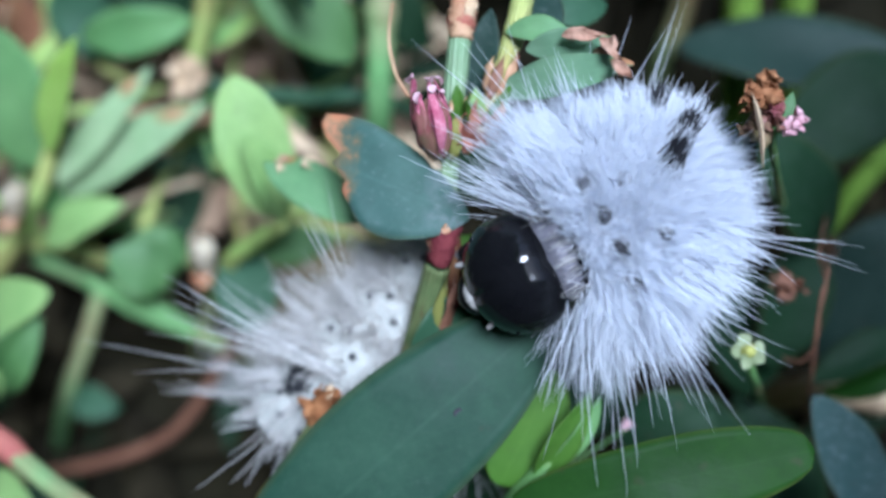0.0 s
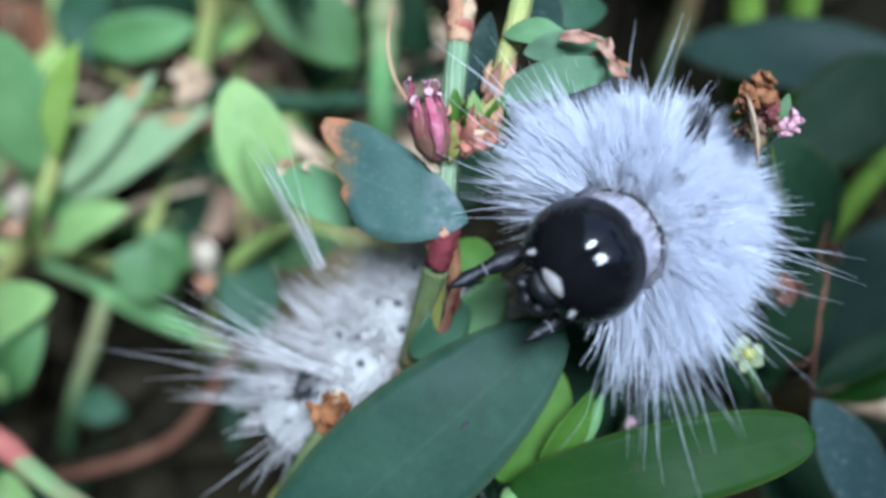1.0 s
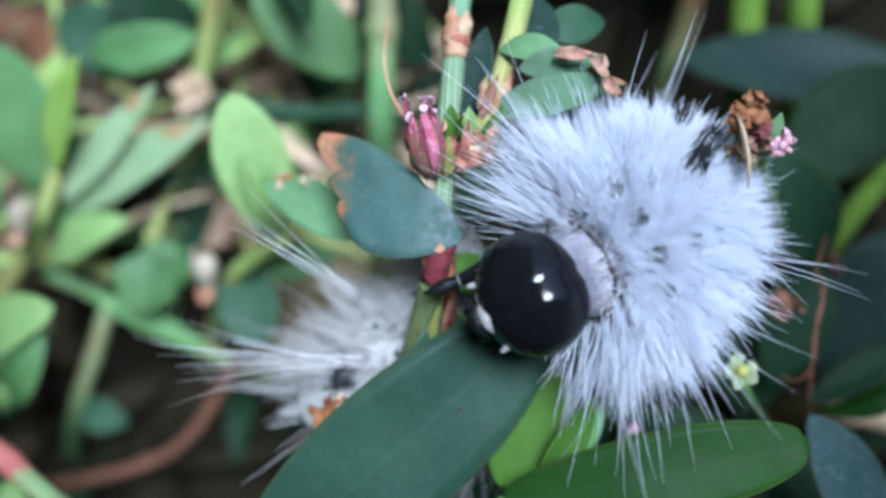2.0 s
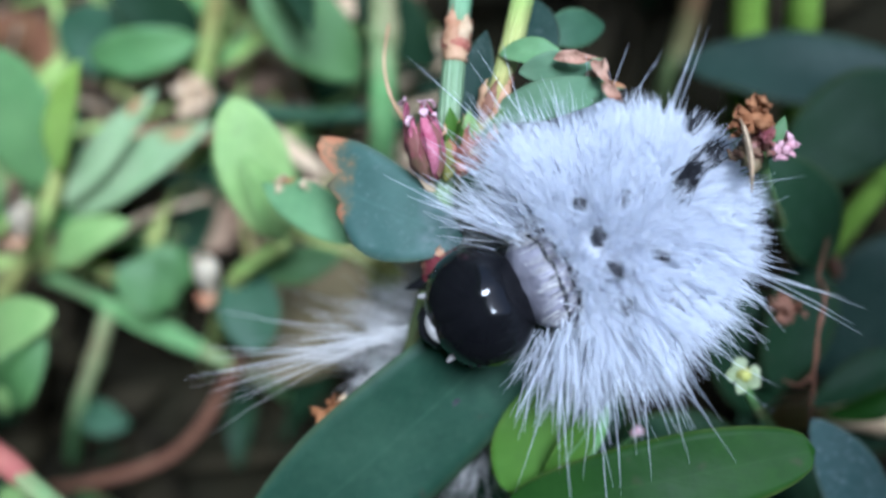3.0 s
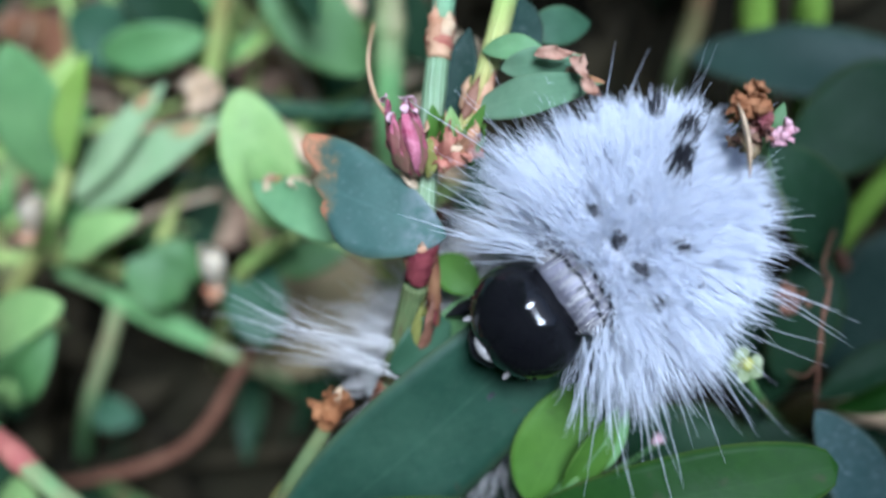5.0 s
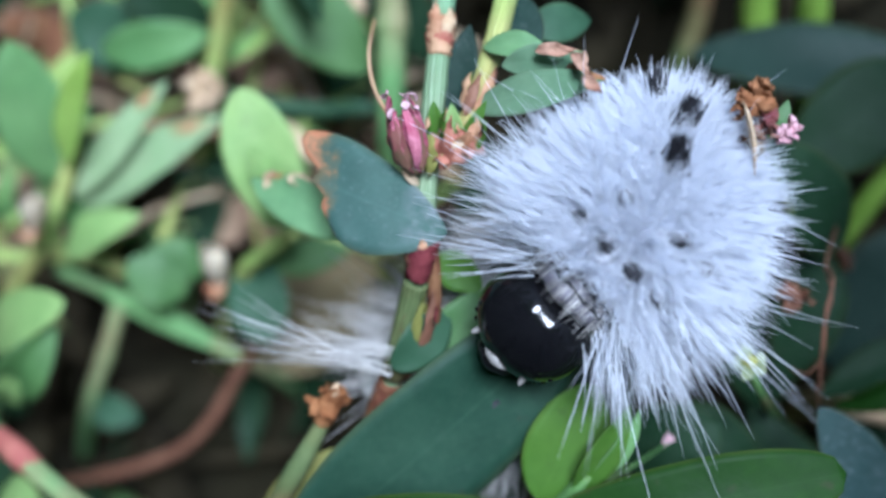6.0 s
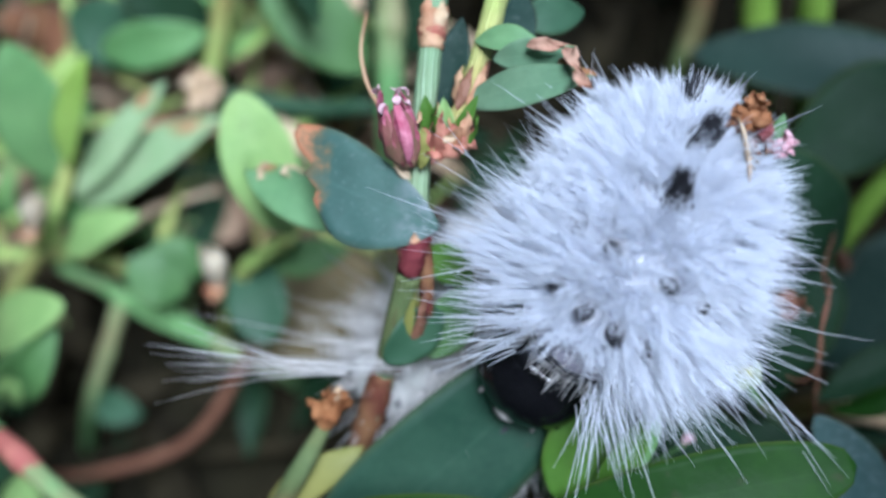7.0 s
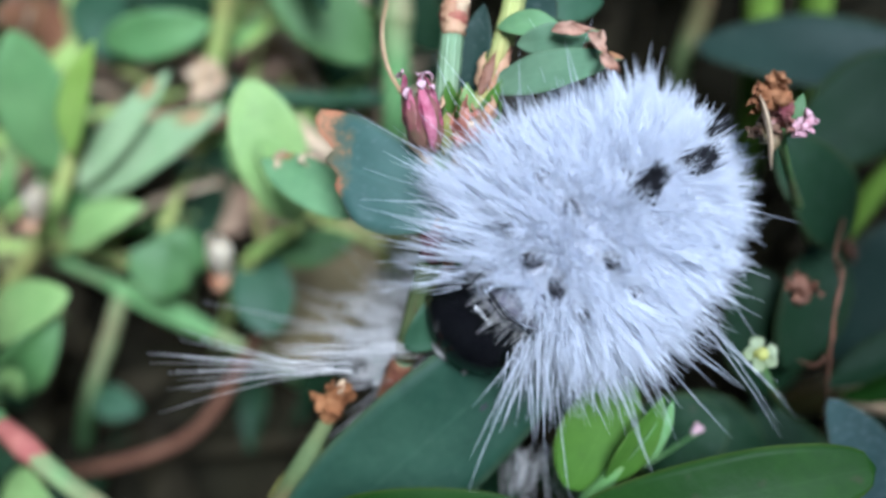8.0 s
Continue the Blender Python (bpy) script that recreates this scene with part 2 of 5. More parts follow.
LEG_BLACK = plain_material("leg_cuticle", (0.005, 0.005, 0.006), (0.014, 0.014, 0.016), 1400, 0.35, 0.3)
CLYPEUS = plain_material("cream_cuticle", (0.16, 0.15, 0.14), (0.34, 0.32, 0.30), 900, 0.45, 0.3)
WART = plain_material("dark_wart", (0.03, 0.03, 0.035), (0.08, 0.08, 0.09), 2500, 0.85, 0.5)
HAIR_WHITE = hair_material("white_bristle", (0.89, 0.91, 0.97), (0.945, 0.96, 0.995), 0.58)
HAIR_DULL = hair_material("ivory_bristle", (0.70, 0.67, 0.63), (0.91, 0.89, 0.87), 0.5)
HAIR_BLACK = hair_material("black_bristle", (0.01, 0.01, 0.012), (0.03, 0.03, 0.035), 0.05)
# soil brown taken almost to black: the shade beneath the plants is painted in
SOIL_SHADED = plain_material("soil", (0.006, 0.0052, 0.0030), (0.019, 0.0165, 0.008), 120, 0.9, 1.0)
# olive-brown tone of the soil where light reaches it
LIT_SOIL_OLIVE = plain_material("lit_soil_olive", (0.14, 0.112, 0.058), (0.28, 0.225, 0.12), 200, 0.85, 0.6)
DEAD_PINK = plain_material("dead_pink", (0.24, 0.11, 0.09), (0.44, 0.25, 0.21), 250, 0.85, 0.6)
# dry litter brown, brightened for the lit ground at left
LITTER_LIT = plain_material("litter_lit", (0.11, 0.068, 0.040), (0.34, 0.235, 0.155), 250, 0.85, 0.7)
# litter brown with the shade near the ground painted in
LITTER_SHADED = plain_material("litter", (0.010, 0.008, 0.0045), (0.032, 0.026, 0.013), 300, 0.85, 0.8)


# ---- mesh tools ----
def mesh_of(name, verts, faces, material, uvs=None):
    me = bpy.data.meshes.new(name)
    me.from_pydata([(v[0] * MM, v[1] * MM, v[2] * MM) for v in verts], [], faces)
    me.materials.append(material)
    me.polygons.foreach_set("use_smooth", [True] * len(me.polygons))
    if uvs is not None:
        layer = me.uv_layers.new(name="UVMap")
        at = np.empty(len(me.loops), dtype=np.int32)
        me.loops.foreach_get("vertex_index", at)
        layer.data.foreach_set("uv", np.asarray(uvs, dtype=np.float32)[at].ravel())
    me.update()
    return me


def part(name, me, parent, label="", kind=""):
    ob = new(name, me)
    ob.parent = parent
    return tagged(ob, label, kind=kind)


def thing(name, at, label, category, group=""):
    ob = new(name)
    ob.empty_display_size = 0.002
    ob.location = Vector(at) * MM
    return tagged(ob, label, category, group)


def local(parent, p):
    """A place of the plan, in the space of a thing that is not turned."""
    return Vector(p) - parent.location / MM


def spline(points, steps):
    """A smooth line through points, Catmull-Rom."""
    pts = [Vector(p) for p in points]
    pts = [2 * pts[0] - pts[1], *pts, 2 * pts[-1] - pts[-2]]
    out = []
    for i in range(1, len(pts) - 2):
        a, b, c, d = pts[i - 1:i + 3]
        for k in range(steps):
            t = k / steps
            out.append(0.5 * (2 * b + (c - a) * t + (2 * a - 5 * b + 4 * c - d) * t * t + (3 * b - a - 3 * c + d) * t ** 3))
    out.append(pts[-2])
    return out


def tube(points, radii, sides=10, steps=6, rough=0.0, seed=0):
    """A closed tube along a smooth line; radii run along it. rough: unevenness as a share of the radius."""
    rng = random.Random(seed)
    line = spline(points, steps)
    verts, faces = [], []
    side = None
    for i, p in enumerate(line):
        t = (line[min(i + 1, len(line) - 1)] - line[max(i - 1, 0)]).normalized()
        side = t.orthogonal().normalized() if side is None else (side - t * side.dot(t)).normalized()
        other = t.cross(side)
        f = i / (len(line) - 1) * (len(radii) - 1)
        k = min(int(f), len(radii) - 2)
        r = radii[k] + (radii[k + 1] - radii[k]) * (f - k)
        for s in range(sides):
            a = 2 * math.pi * s / sides
            q = r * (1 + rough * (rng.random() - 0.5))
            verts.append(p + (side * math.cos(a) + other * math.sin(a)) * q)
    for i in range(len(line) - 1):
        for s in range(sides):
            a, b = i * sides + s, i * sides + (s + 1) % sides
            faces.append((a, b, b + sides, a + sides))
    n = len(line) - 1
    faces.append(tuple(reversed(range(sides))))
    faces.append(tuple(n * sides + s for s in range(sides)))
    return verts, faces


def blade(base, tip, width, up=(0, 0, 1), bend=0.1, fold=0.12, peak=0.45, power=0.75, thick=0.10, wave=0.02, ragged=0.0, seed=0, twist=0.0, blunt=1.0, slant=0.0):
    """A leaf blade with thickness. peak: where it is widest; bend: arch along its length; fold: how its halves rise
    from the midrib; ragged: bites along the end; twist: turn from base to tip in degrees;
    blunt, slant: an end cut short, and cut aslant."""
    rng = random.Random(seed)
    base, tip = Vector(base), Vector(tip)
    axis = tip - base
    length = axis.length
    along = axis / length
    up = Vector(up)
    up = (up - along * up.dot(along)).normalized()
    side = up.cross(along)
    nu, nv = 18, 8
    verts, uvs, faces = [], [], []
    phase = rng.random() * 6.3
    bites = [(rng.random(), rng.random()) for _ in range(nv + 1)]
    for sheet in (0, 1):
        for i in range(nu + 1):
            u = 0.35 * i / nu + 0.65 * (0.5 - 0.5 * math.cos(math.pi * i / nu))
            q = u * blunt
            if q < peak:
                w = math.sin(math.pi / 2 * q / peak) ** power
            else:
                w = max(0.0, math.cos(math.pi / 2 * (q - peak) / (1 - peak))) ** power
            w = max(w, 0.035) * width / 2
            turn = radians(twist) * (u - 0.5)
            s2 = side * math.cos(turn) + up * math.sin(turn)
            u2 = up * math.cos(turn) - side * math.sin(turn)
            for j in range(nv + 1):
                v = 2 * j / nv - 1
                cut = 1 - ragged * bites[j][0] * max(0, u - 0.5) * 2 if ragged else 1
                cut *= 1 - slant * v
                lift = bend * length * 4 * u * (1 - u) + fold * abs(v) ** 1.3 * w
                lift += wave * width * math.sin(6.3 * (u * 2.2 + 0.3 * v) + phase) * abs(v)
                p = base + along * (u * cut * length) + s2 * (v * w * (1 + ragged * 0.5 * (bites[j][1] - 0.5))) + u2 * lift
                thin = thick * (1 - 0.8 * abs(v)) * (0.25 + 0.75 * math.sin(math.pi * min(max(u, 0.03), 0.97)))
                verts.append(p - u2 * thin * sheet)
                uvs.append((u, (v + 1) / 2))
    n = (nu + 1) * (nv + 1)
    for i in range(nu):
        for j in range(nv):
            a = i * (nv + 1) + j
            faces.append((a, a + 1, a + nv + 2, a + nv + 1))
            faces.append((n + a + nv + 1, n + a + nv + 2, n + a + 1, n + a))
    rim = [j for j in range(nv + 1)] + [i * (nv + 1) + nv for i in range(1, nu + 1)]
    rim += [nu * (nv + 1) + j for j in range(nv - 1, -1, -1)] + [i * (nv + 1) for i in range(nu - 1, 0, -1)]
    for a, b in zip(rim, rim[1:] + rim[:1]):
        faces.append((b, a, n + a, n + b))
    return verts, faces, uvs


def leaf(plant, base, tip, width, material, label="", rib=False, **shape):
    """A leaf of a plant, from places of the plan. rib adds a raised midrib beneath it."""
    b, t = local(plant, base), local(plant, tip)
    shape.setdefault("seed", int(abs(b.x * 31 + b.y * 17 + t.x * 7) * 10))
    v, f, uv = blade(b, t, width, **shape)
    ob = part("leaf", mesh_of("leaf", v, f, material, uv), plant, label)
    if rib:
        up = Vector(shape.get("up", (0, 0, 1)))
        d = t - b
        bend = shape.get("bend", 0.1)
        up = (up - d * up.dot(d) / d.length_squared).normalized()
        line = [b + d * u + up * (bend * d.length * 4 * u * (1 - u) - 0.07) for u in (0.0, 0.25, 0.5, 0.75, 0.95)]
        v, f = tube(line, [0.16, 0.10, 0.04], 6, 3)
        part("midrib", mesh_of("midrib", v, f, STEM_GREEN), ob, "pale midrib")
    return ob


def stem(plant, points, radii, material, label="", name="stem", sides=12, rough=0.06):
    v, f = tube([local(plant, p) for p in points], radii, sides, 7, rough, seed=int(abs(points[0][0] * 97)))
    rings = len(v) // sides
    uvs = [(k // sides / rings, k % sides / sides) for k in range(len(v))]
    return part(name, mesh_of(name, v, f, material, uvs), plant, label)


def bud(plant, base, tip, width, inner, outer, label, count=5, spread=0.25, sub="petal", curl=0.0):
    """A flower of long petals round an axis, within sepals. curl: how far the petal tips roll over."""
    b, t = local(plant, base), local(plant, tip)
    axis = (t - b).normalized()
    s = axis.orthogonal().normalized()
    length = (t - b).length
    rng = random.Random(int(width * 1000))
    v, f = tube([b, b + axis * length * 0.25, b + axis * length * 0.55, b + axis * length * 0.72], [width * 0.12, width * 0.28, width * 0.24, width * 0.10], 12, 4, 0.15, 5)
    head = part("flower", mesh_of("flower", v, f, outer), plant, label)
    for k in range(count * 3):
        a = 2 * math.pi * (k + 0.5 * (k // count)) / count + rng.uniform(-0.3, 0.3)
        d = s * math.cos(a) + axis.cross(s) * math.sin(a)
        outside = k < count
        root = b + d * width * (0.17 if outside else 0.08)
        end = b + axis * length * (rng.uniform(0.62, 0.85) if outside else rng.uniform(0.8, 1.0)) + d * width * (spread if outside else rng.uniform(0.12, 0.34))
        v, f, uv = blade(root, end, width * (rng.uniform(0.26, 0.40) if outside else rng.uniform(0.18, 0.32)), up=d, bend=0.10 + curl * rng.uniform(0, 0.1), fold=-0.35, peak=0.6, power=0.6, thick=0.06, wave=0.12, seed=k, twist=rng.uniform(-30, 30), ragged=0.1)
        petal = part("sepal" if outside else sub, mesh_of(sub, v, f, outer if outside else inner, uv), head)
        if curl and not outside:
            v, f, uv = blade(end, end + d * width * 0.10 * curl - axis * width * rng.uniform(0.05, 0.22), width * rng.uniform(0.12, 0.2), up=axis + d, bend=0.3, fold=0.4, thick=0.05, seed=k + 9)
            part("rolled_tip", mesh_of("rolled_tip", v, f, PINK_PALE, uv), petal, "pale rolled petal tip")
    return head


def sheath(plant, base, tip, r, count, materials, seed, label="papery pointed bract"):
    """Pointed papery bracts that hug a stem."""
    rng = random.Random(seed)
    b, t = local(plant, base), local(plant, tip)
    axis = (t - b).normalized()
    s = axis.orthogonal().normalized()
    length = (t - b).length
    for k in range(count):
        a = 2 * math.pi * (k + rng.uniform(-0.3, 0.3)) / count
        d = s * math.cos(a) + axis.cross(s) * math.sin(a)
        lo = b + axis * length * rng.uniform(-0.05, 0.3)
        hi = b + axis * length * rng.uniform(0.7, 1.1) + d * r * rng.uniform(0.1, 0.9)
        v, f, uv = blade(lo + d * r * 0.9, hi + d * r * 0.6, r * rng.uniform(0.9, 1.5), up=d, bend=0.08, fold=-0.3, peak=0.3, power=0.8, thick=0.04, wave=0.12, ragged=0.25, seed=seed * 20 + k, twist=rng.uniform(-25, 25))
        part("bract", mesh_of("bract", v, f, materials[k % len(materials)], uv), plant, label)


def crumple(plant, centre, size, material, count, seed, label, name="flower"):
    """A dried flower head of curled petals."""
    rng = random.Random(seed)
    c = local(plant, centre)
    verts, faces = tube([c - Vector((0, size * 0.3, 0)), c, c + Vector((0, size * 0.25, 0))], [size * 0.16, size * 0.24, size * 0.1], 10, 4, 0.3, seed)
    head = part(name, mesh_of(name, verts, faces, material), plant, label)
    for k in range(count):
        d = Vector((rng.uniform(-1, 1), rng.uniform(-0.7, 1), rng.uniform(-0.2, 1))).normalized()
        v, f, uv = blade(c + d * size * 0.08, c + d * size * rng.uniform(0.4, 0.62), size * rng.uniform(0.22, 0.42), up=d.orthogonal(),
                         bend=rng.uniform(-0.3, 0.3), fold=rng.uniform(0.2, 0.9), thick=0.05, wave=0.12, ragged=0.3, seed=seed * 50 + k, twist=rng.uniform(-60, 60))
        part("petal", mesh_of("petal", v, f, material, uv), head)
    return head


HAIR_SIDES = 3


def bristles(roots, ways, lengths, radius, curl, seed, droop=0.0):
    """Tapered bristles as one mesh."""
    rng = random.Random(seed)
    verts, faces = [], []
    for root, way, length in zip(roots, ways, lengths):
        a = way.orthogonal().normalized()
        b = way.cross(a)
        bow = (a * rng.uniform(-1, 1) + b * rng.uniform(-1, 1)) * curl * length
        r0 = radius * rng.uniform(0.75, 1.25)
        base = len(verts)
        for u, thin in ((0, 1.0), (0.4, 0.85), (0.75, 0.55), (1.0, 0.12)):
            c = root + way * (length * u) + bow * (u * u) - Z * (droop * length * u * u)
            for s in range(HAIR_SIDES):
                t = 2 * math.pi * s / HAIR_SIDES
                verts.append(c + (a * math.cos(t) + b * math.sin(t)) * (r0 * thin))
        for k in range(3):
            for s in range(HAIR_SIDES):
                i, j = base + k * HAIR_SIDES + s, base + k * HAIR_SIDES + (s + 1) % HAIR_SIDES
                faces.append((i, j, j + HAIR_SIDES, i + HAIR_SIDES))
    return verts, faces


# ---- ground ----
def build_ground():
    n, half = 120, 60.0
    verts, faces = [], []
    # fine under the plants, then wide to the horizon
    marks = [half * (2 * i / n - 1) for i in range(n + 1)]
    marks = [-2000000, -20000, -1200, -220, *marks, 220, 1200, 20000, 2000000]
    for y in marks:
        for x in marks:
            h = 1.6 * noise.noise((x * 0.12, y * 0.12, 0)) + 0.9 * noise.noise((x * 0.5, y * 0.5, 3)) if abs(x) < 100 and abs(y) < 100 else 0
            verts.append((x, y, -26 + h))
    w = len(marks)
    for i in range(w - 1):
        for j in range(w - 1):
            a = i * w + j
            faces.append((a, a + 1, a + w + 1, a + w))
    tagged(new("ground", mesh_of("ground", verts, faces, SOIL_SHADED)), "brown soil under the plants, darkened in colour for shade", "soil", kind="structure")


build_ground()


def build_litter():
    """Dead leaves and twigs that lie on the soil."""
    rng = random.Random(4)
    verts, faces, uvs = [], [], []
    for k in range(260):
        x, y, a = rng.uniform(-34, 34), rng.uniform(-24, 24), rng.uniform(0, 6.28)
        d = Vector((math.cos(a), math.sin(a), rng.uniform(-0.15, 0.15)))
        p = Vector((x, y, -25 + rng.uniform(0, 1.6)))
        if k % 3:
            v, f, uv = blade(p, p + d * rng.uniform(3, 8), rng.uniform(0.8, 2.6), bend=rng.uniform(-0.1, 0.2), fold=rng.uniform(0, 0.6), wave=0.08, seed=k)
        else:
            v, f = tube([p, p + d * 4 + Vector((0, 0, 0.6)), p + d * 9], [0.3, 0.22], 6, 3, 0.3, k)
            uv = [(0.2, 0.2)] * len(v)
        faces += [tuple(i + len(verts) for i in q) for q in f]
        verts += v
        uvs += uv
    tagged(new("leaf_litter", mesh_of("leaf_litter", verts, faces, LITTER_SHADED, uvs)), "brown dead leaves and twigs lying on the soil, shade in their colour", "leaf litter", kind="stuff")


build_litter()


def build_undergrowth():
    """Leaves and runners beneath the plants and round about, shade put into their colour."""
    rng = random.Random(11)
    verts, faces, uvs = [], [], []
    k = 0
    while k < 700:
        x, y = rng.uniform(-70, 70), rng.uniform(-60, 60)
        inside = abs(x) < 23 and abs(y) < 15
        if inside and (rng.random() < 0.55 or x > 6 or (x < -4 and y < 7 and rng.random() < 0.6)):
            continue
        k += 1
        z = rng.uniform(-25, -22.5) if inside else rng.uniform(-24, -6)
        # unseen leaves stand taller out here, added to shade the right side
        if x > 24 or (y > 17 and x > 4):
            z = rng.uniform(-20, 9)
        a = rng.uniform(0, 6.28)
        d = Vector((math.cos(a), math.sin(a), rng.uniform(-0.1, 0.6))).normalized()
        p = Vector((x, y, z))
        v, f, uv = blade(p, p + d * rng.uniform(4, 9), rng.uniform(1.4, 3.4), bend=rng.uniform(-0.05, 0.15), fold=rng.uniform(0, 0.4), seed=k)
        faces += [tuple(i + len(verts) for i in q) for q in f]
        verts += v
        uvs += uv
        v, f = tube([p, p - Vector((d.x, d.y, 0)) * 1.5 - Z * 1.5, Vector((p.x - d.x * 2, p.y - d.y * 2, -26.5))], [0.3, 0.4], 6, 3, 0.1, k)
        faces += [tuple(i + len(verts) for i in q) for q in f]
        verts += v
        uvs += [(0.1, 0.3)] * len(v)
    tagged(new("undergrowth", mesh_of("undergrowth", verts, faces, LEAF_SHADED, uvs)), "low green leaves close to the soil, darkened in colour for shade", "undergrowth", kind="stuff")


build_undergrowth()


def build_dry_litter():
    """Dead leaves whose paler colour stands in for brighter light on the soil."""
    rng = random.Random(23)
    verts, faces, uvs = [], [], []
    for k in range(110):
        p = Vector((rng.uniform(-28, -3), rng.uniform(2.5, 16), -24 + rng.uniform(0, 1.6)))
        a = rng.uniform(0, 6.28)
        d = Vector((math.cos(a), math.sin(a), rng.uniform(-0.1, 0.2)))
        v, f, uv = blade(p, p + d * rng.uniform(3, 6), rng.uniform(1.2, 3.0), bend=rng.uniform(0, 0.2), fold=rng.uniform(0, 0.5), wave=0.08, seed=k)
        faces += [tuple(i + len(verts) for i in q) for q in f]
        verts += v
        uvs += uv
    tagged(new("dry_leaf_litter", mesh_of("dry_leaf_litter", verts, faces, LITTER_LIT, uvs)), "pinkish-brown dry leaf scraps lying on the soil, brightened in colour for light", "leaf litter", kind="stuff")


build_dry_litter()


def build_ground_shoots():
    """Thin green and straw-coloured shoots that cross one another near the soil."""
    rng = random.Random(31)
    for mat, name, label, count in ((STEM_YELLOW, "ground_shoot", "thin green shoot close to the soil", 80), (DRY_PALE, "straw", "thin straw-coloured dry blade on the soil", 26)):
        for k in range(count):
            p = Vector((rng.uniform(-27, -2), rng.uniform(0, 15), rng.uniform(-23, -18)))
            a = rng.gauss(0.5, 0.9)
            d = Vector((math.cos(a), math.sin(a), rng.uniform(-0.1, 0.25)))
            n = Vector((-d.y, d.x, 0)) * rng.uniform(-1, 1)
            q = d * rng.uniform(4, 7) + n
            if k % 2:
                v, f = tube([(0, 0, -26.5 - p.z), (0.2, 0, -1), d * 1.5, d * 3 + n * 0.4, d * 6], [0.14, 0.2, 0.24, 0.12], 6, 3, 0.1, k)
                uv = [(0.3, 0.4)] * len(v)
            else:
                v, f, uv = blade((0, 0, 0), q, rng.uniform(0.5, 1.1), bend=rng.uniform(0, 0.15), fold=0.4, seed=k)
                w, g = tube([(-0.6 * d.x, -0.6 * d.y, -26.5 - p.z), (-0.3 * d.x, -0.3 * d.y, -1.5), d * 0.3], [0.12, 0.14, 0.1], 6, 3, 0.1, k)
                f = f + [tuple(i + len(v) for i in c) for c in g]
                v, uv = v + w, uv + [(0.3, 0.4)] * len(w)
            ob = new(name, mesh_of(name, v, f, mat if k % 3 else (STEM_GREEN if mat is STEM_YELLOW else mat), uv))
            ob.location = p * MM
            tagged(ob, label, "shoot" if count > 40 else "straw", "shoots near the soil" if count > 40 else "straws on the soil")


build_ground_shoots()


def build_blocker_grass():
    """Unseen grass added to block the sky and darken reflections, open towards the light."""
    rng = random.Random(77)
    verts, faces, uvs = [], [], []
    made = 0
    while made < 760:
        a = rng.uniform(0, 2 * math.pi)
        r = rng.uniform(110, 420)
        root = Vector((r * math.cos(a), r * math.sin(a), -27))
        over = Vector((-math.cos(a + rng.uniform(-0.7, 0.7)), -math.sin(a + rng.uniform(-0.7, 0.7)), 0))
        tall, lean = rng.uniform(180, 560), rng.uniform(40, 420)
        line = [root + Z * (tall * (1 - (1 - u) ** 2)) + over * (lean * u ** 2.2) for u in (k / 9 for k in range(10))]
        ways = [(p - Vector((4, 0, 0))).normalized() for p in line]
        light = any(w.dot(SUN) > 0.965 or (w.z > 0.15 and w.y > -0.05 and w.x > -0.05 and w.z < 0.92) for w in ways)
        if light or any(Vector((p.x, p.y, 0)).length < 75 and p.z < 90 for p in line):
            continue
        made += 1
        side = over.cross(Z)
        wide = rng.uniform(9, 26)
        base = len(verts)
        for k, p in enumerate(line):
            w = wide * (0.45 + 0.55 * math.sin(math.pi * min(1, k / 6 + 0.2) / 2)) * (1 - (k / 9) ** 3) / 2 + 0.3
            for v in (-1, 0, 1):
                verts.append(p + side * (v * w) + Z * (abs(v) * w * 0.25))
                uvs.append((k / 9, 0.5 + 0.5 * v))
        for k in range(9):
            for v in range(2):
                c = base + k * 3 + v
                faces.append((c, c + 1, c + 4, c + 3))
    tagged(new("tall_grass", mesh_of("tall_grass", verts, faces, LEAF_MID, uvs)), "unseen tall grass added round the low plants to block light", "grass", kind="stuff")


build_blocker_grass()


def build_shade_plant():
    """An unseen plant, added only to keep the daylight off the leaves at right."""
    p = thing("knotweed_plant", (46.0, -2.0, -26.0), "unseen leafy plant added to shade the leaves beside it", "plant", "knotweed")
    rng = random.Random(19)
    for k in range(5):
        y = -14 + 6.6 * k
        top = Vector((rng.uniform(19, 22), y + 1, rng.uniform(12, 17)))
        stem(p, [(46 + rng.uniform(-3, 3), y - 2, -27), (44, y - 1, -6), (36, y, 14), (28, y + 0.5, 19), top], [0.6, 0.5, 0.3, 0.15], STEM_GREEN, sides=8)
        for j in range(5):
            u = j / 4
            q = Vector((39, y, 11)).lerp(top, u) + Z * (4 * math.sin(3.1 * u))
            d = Vector((-0.7, (1 if j % 2 else -1) * rng.uniform(0.5, 1.1), rng.uniform(-0.1, 0.3))).normalized()
            leaf(p, q, q + d * rng.uniform(4.5, 7.0), rng.uniform(3.0, 4.2), LEAF_MID, bend=0.08, power=0.6)


build_shade_plant()


# ---- plants behind, lower down ----

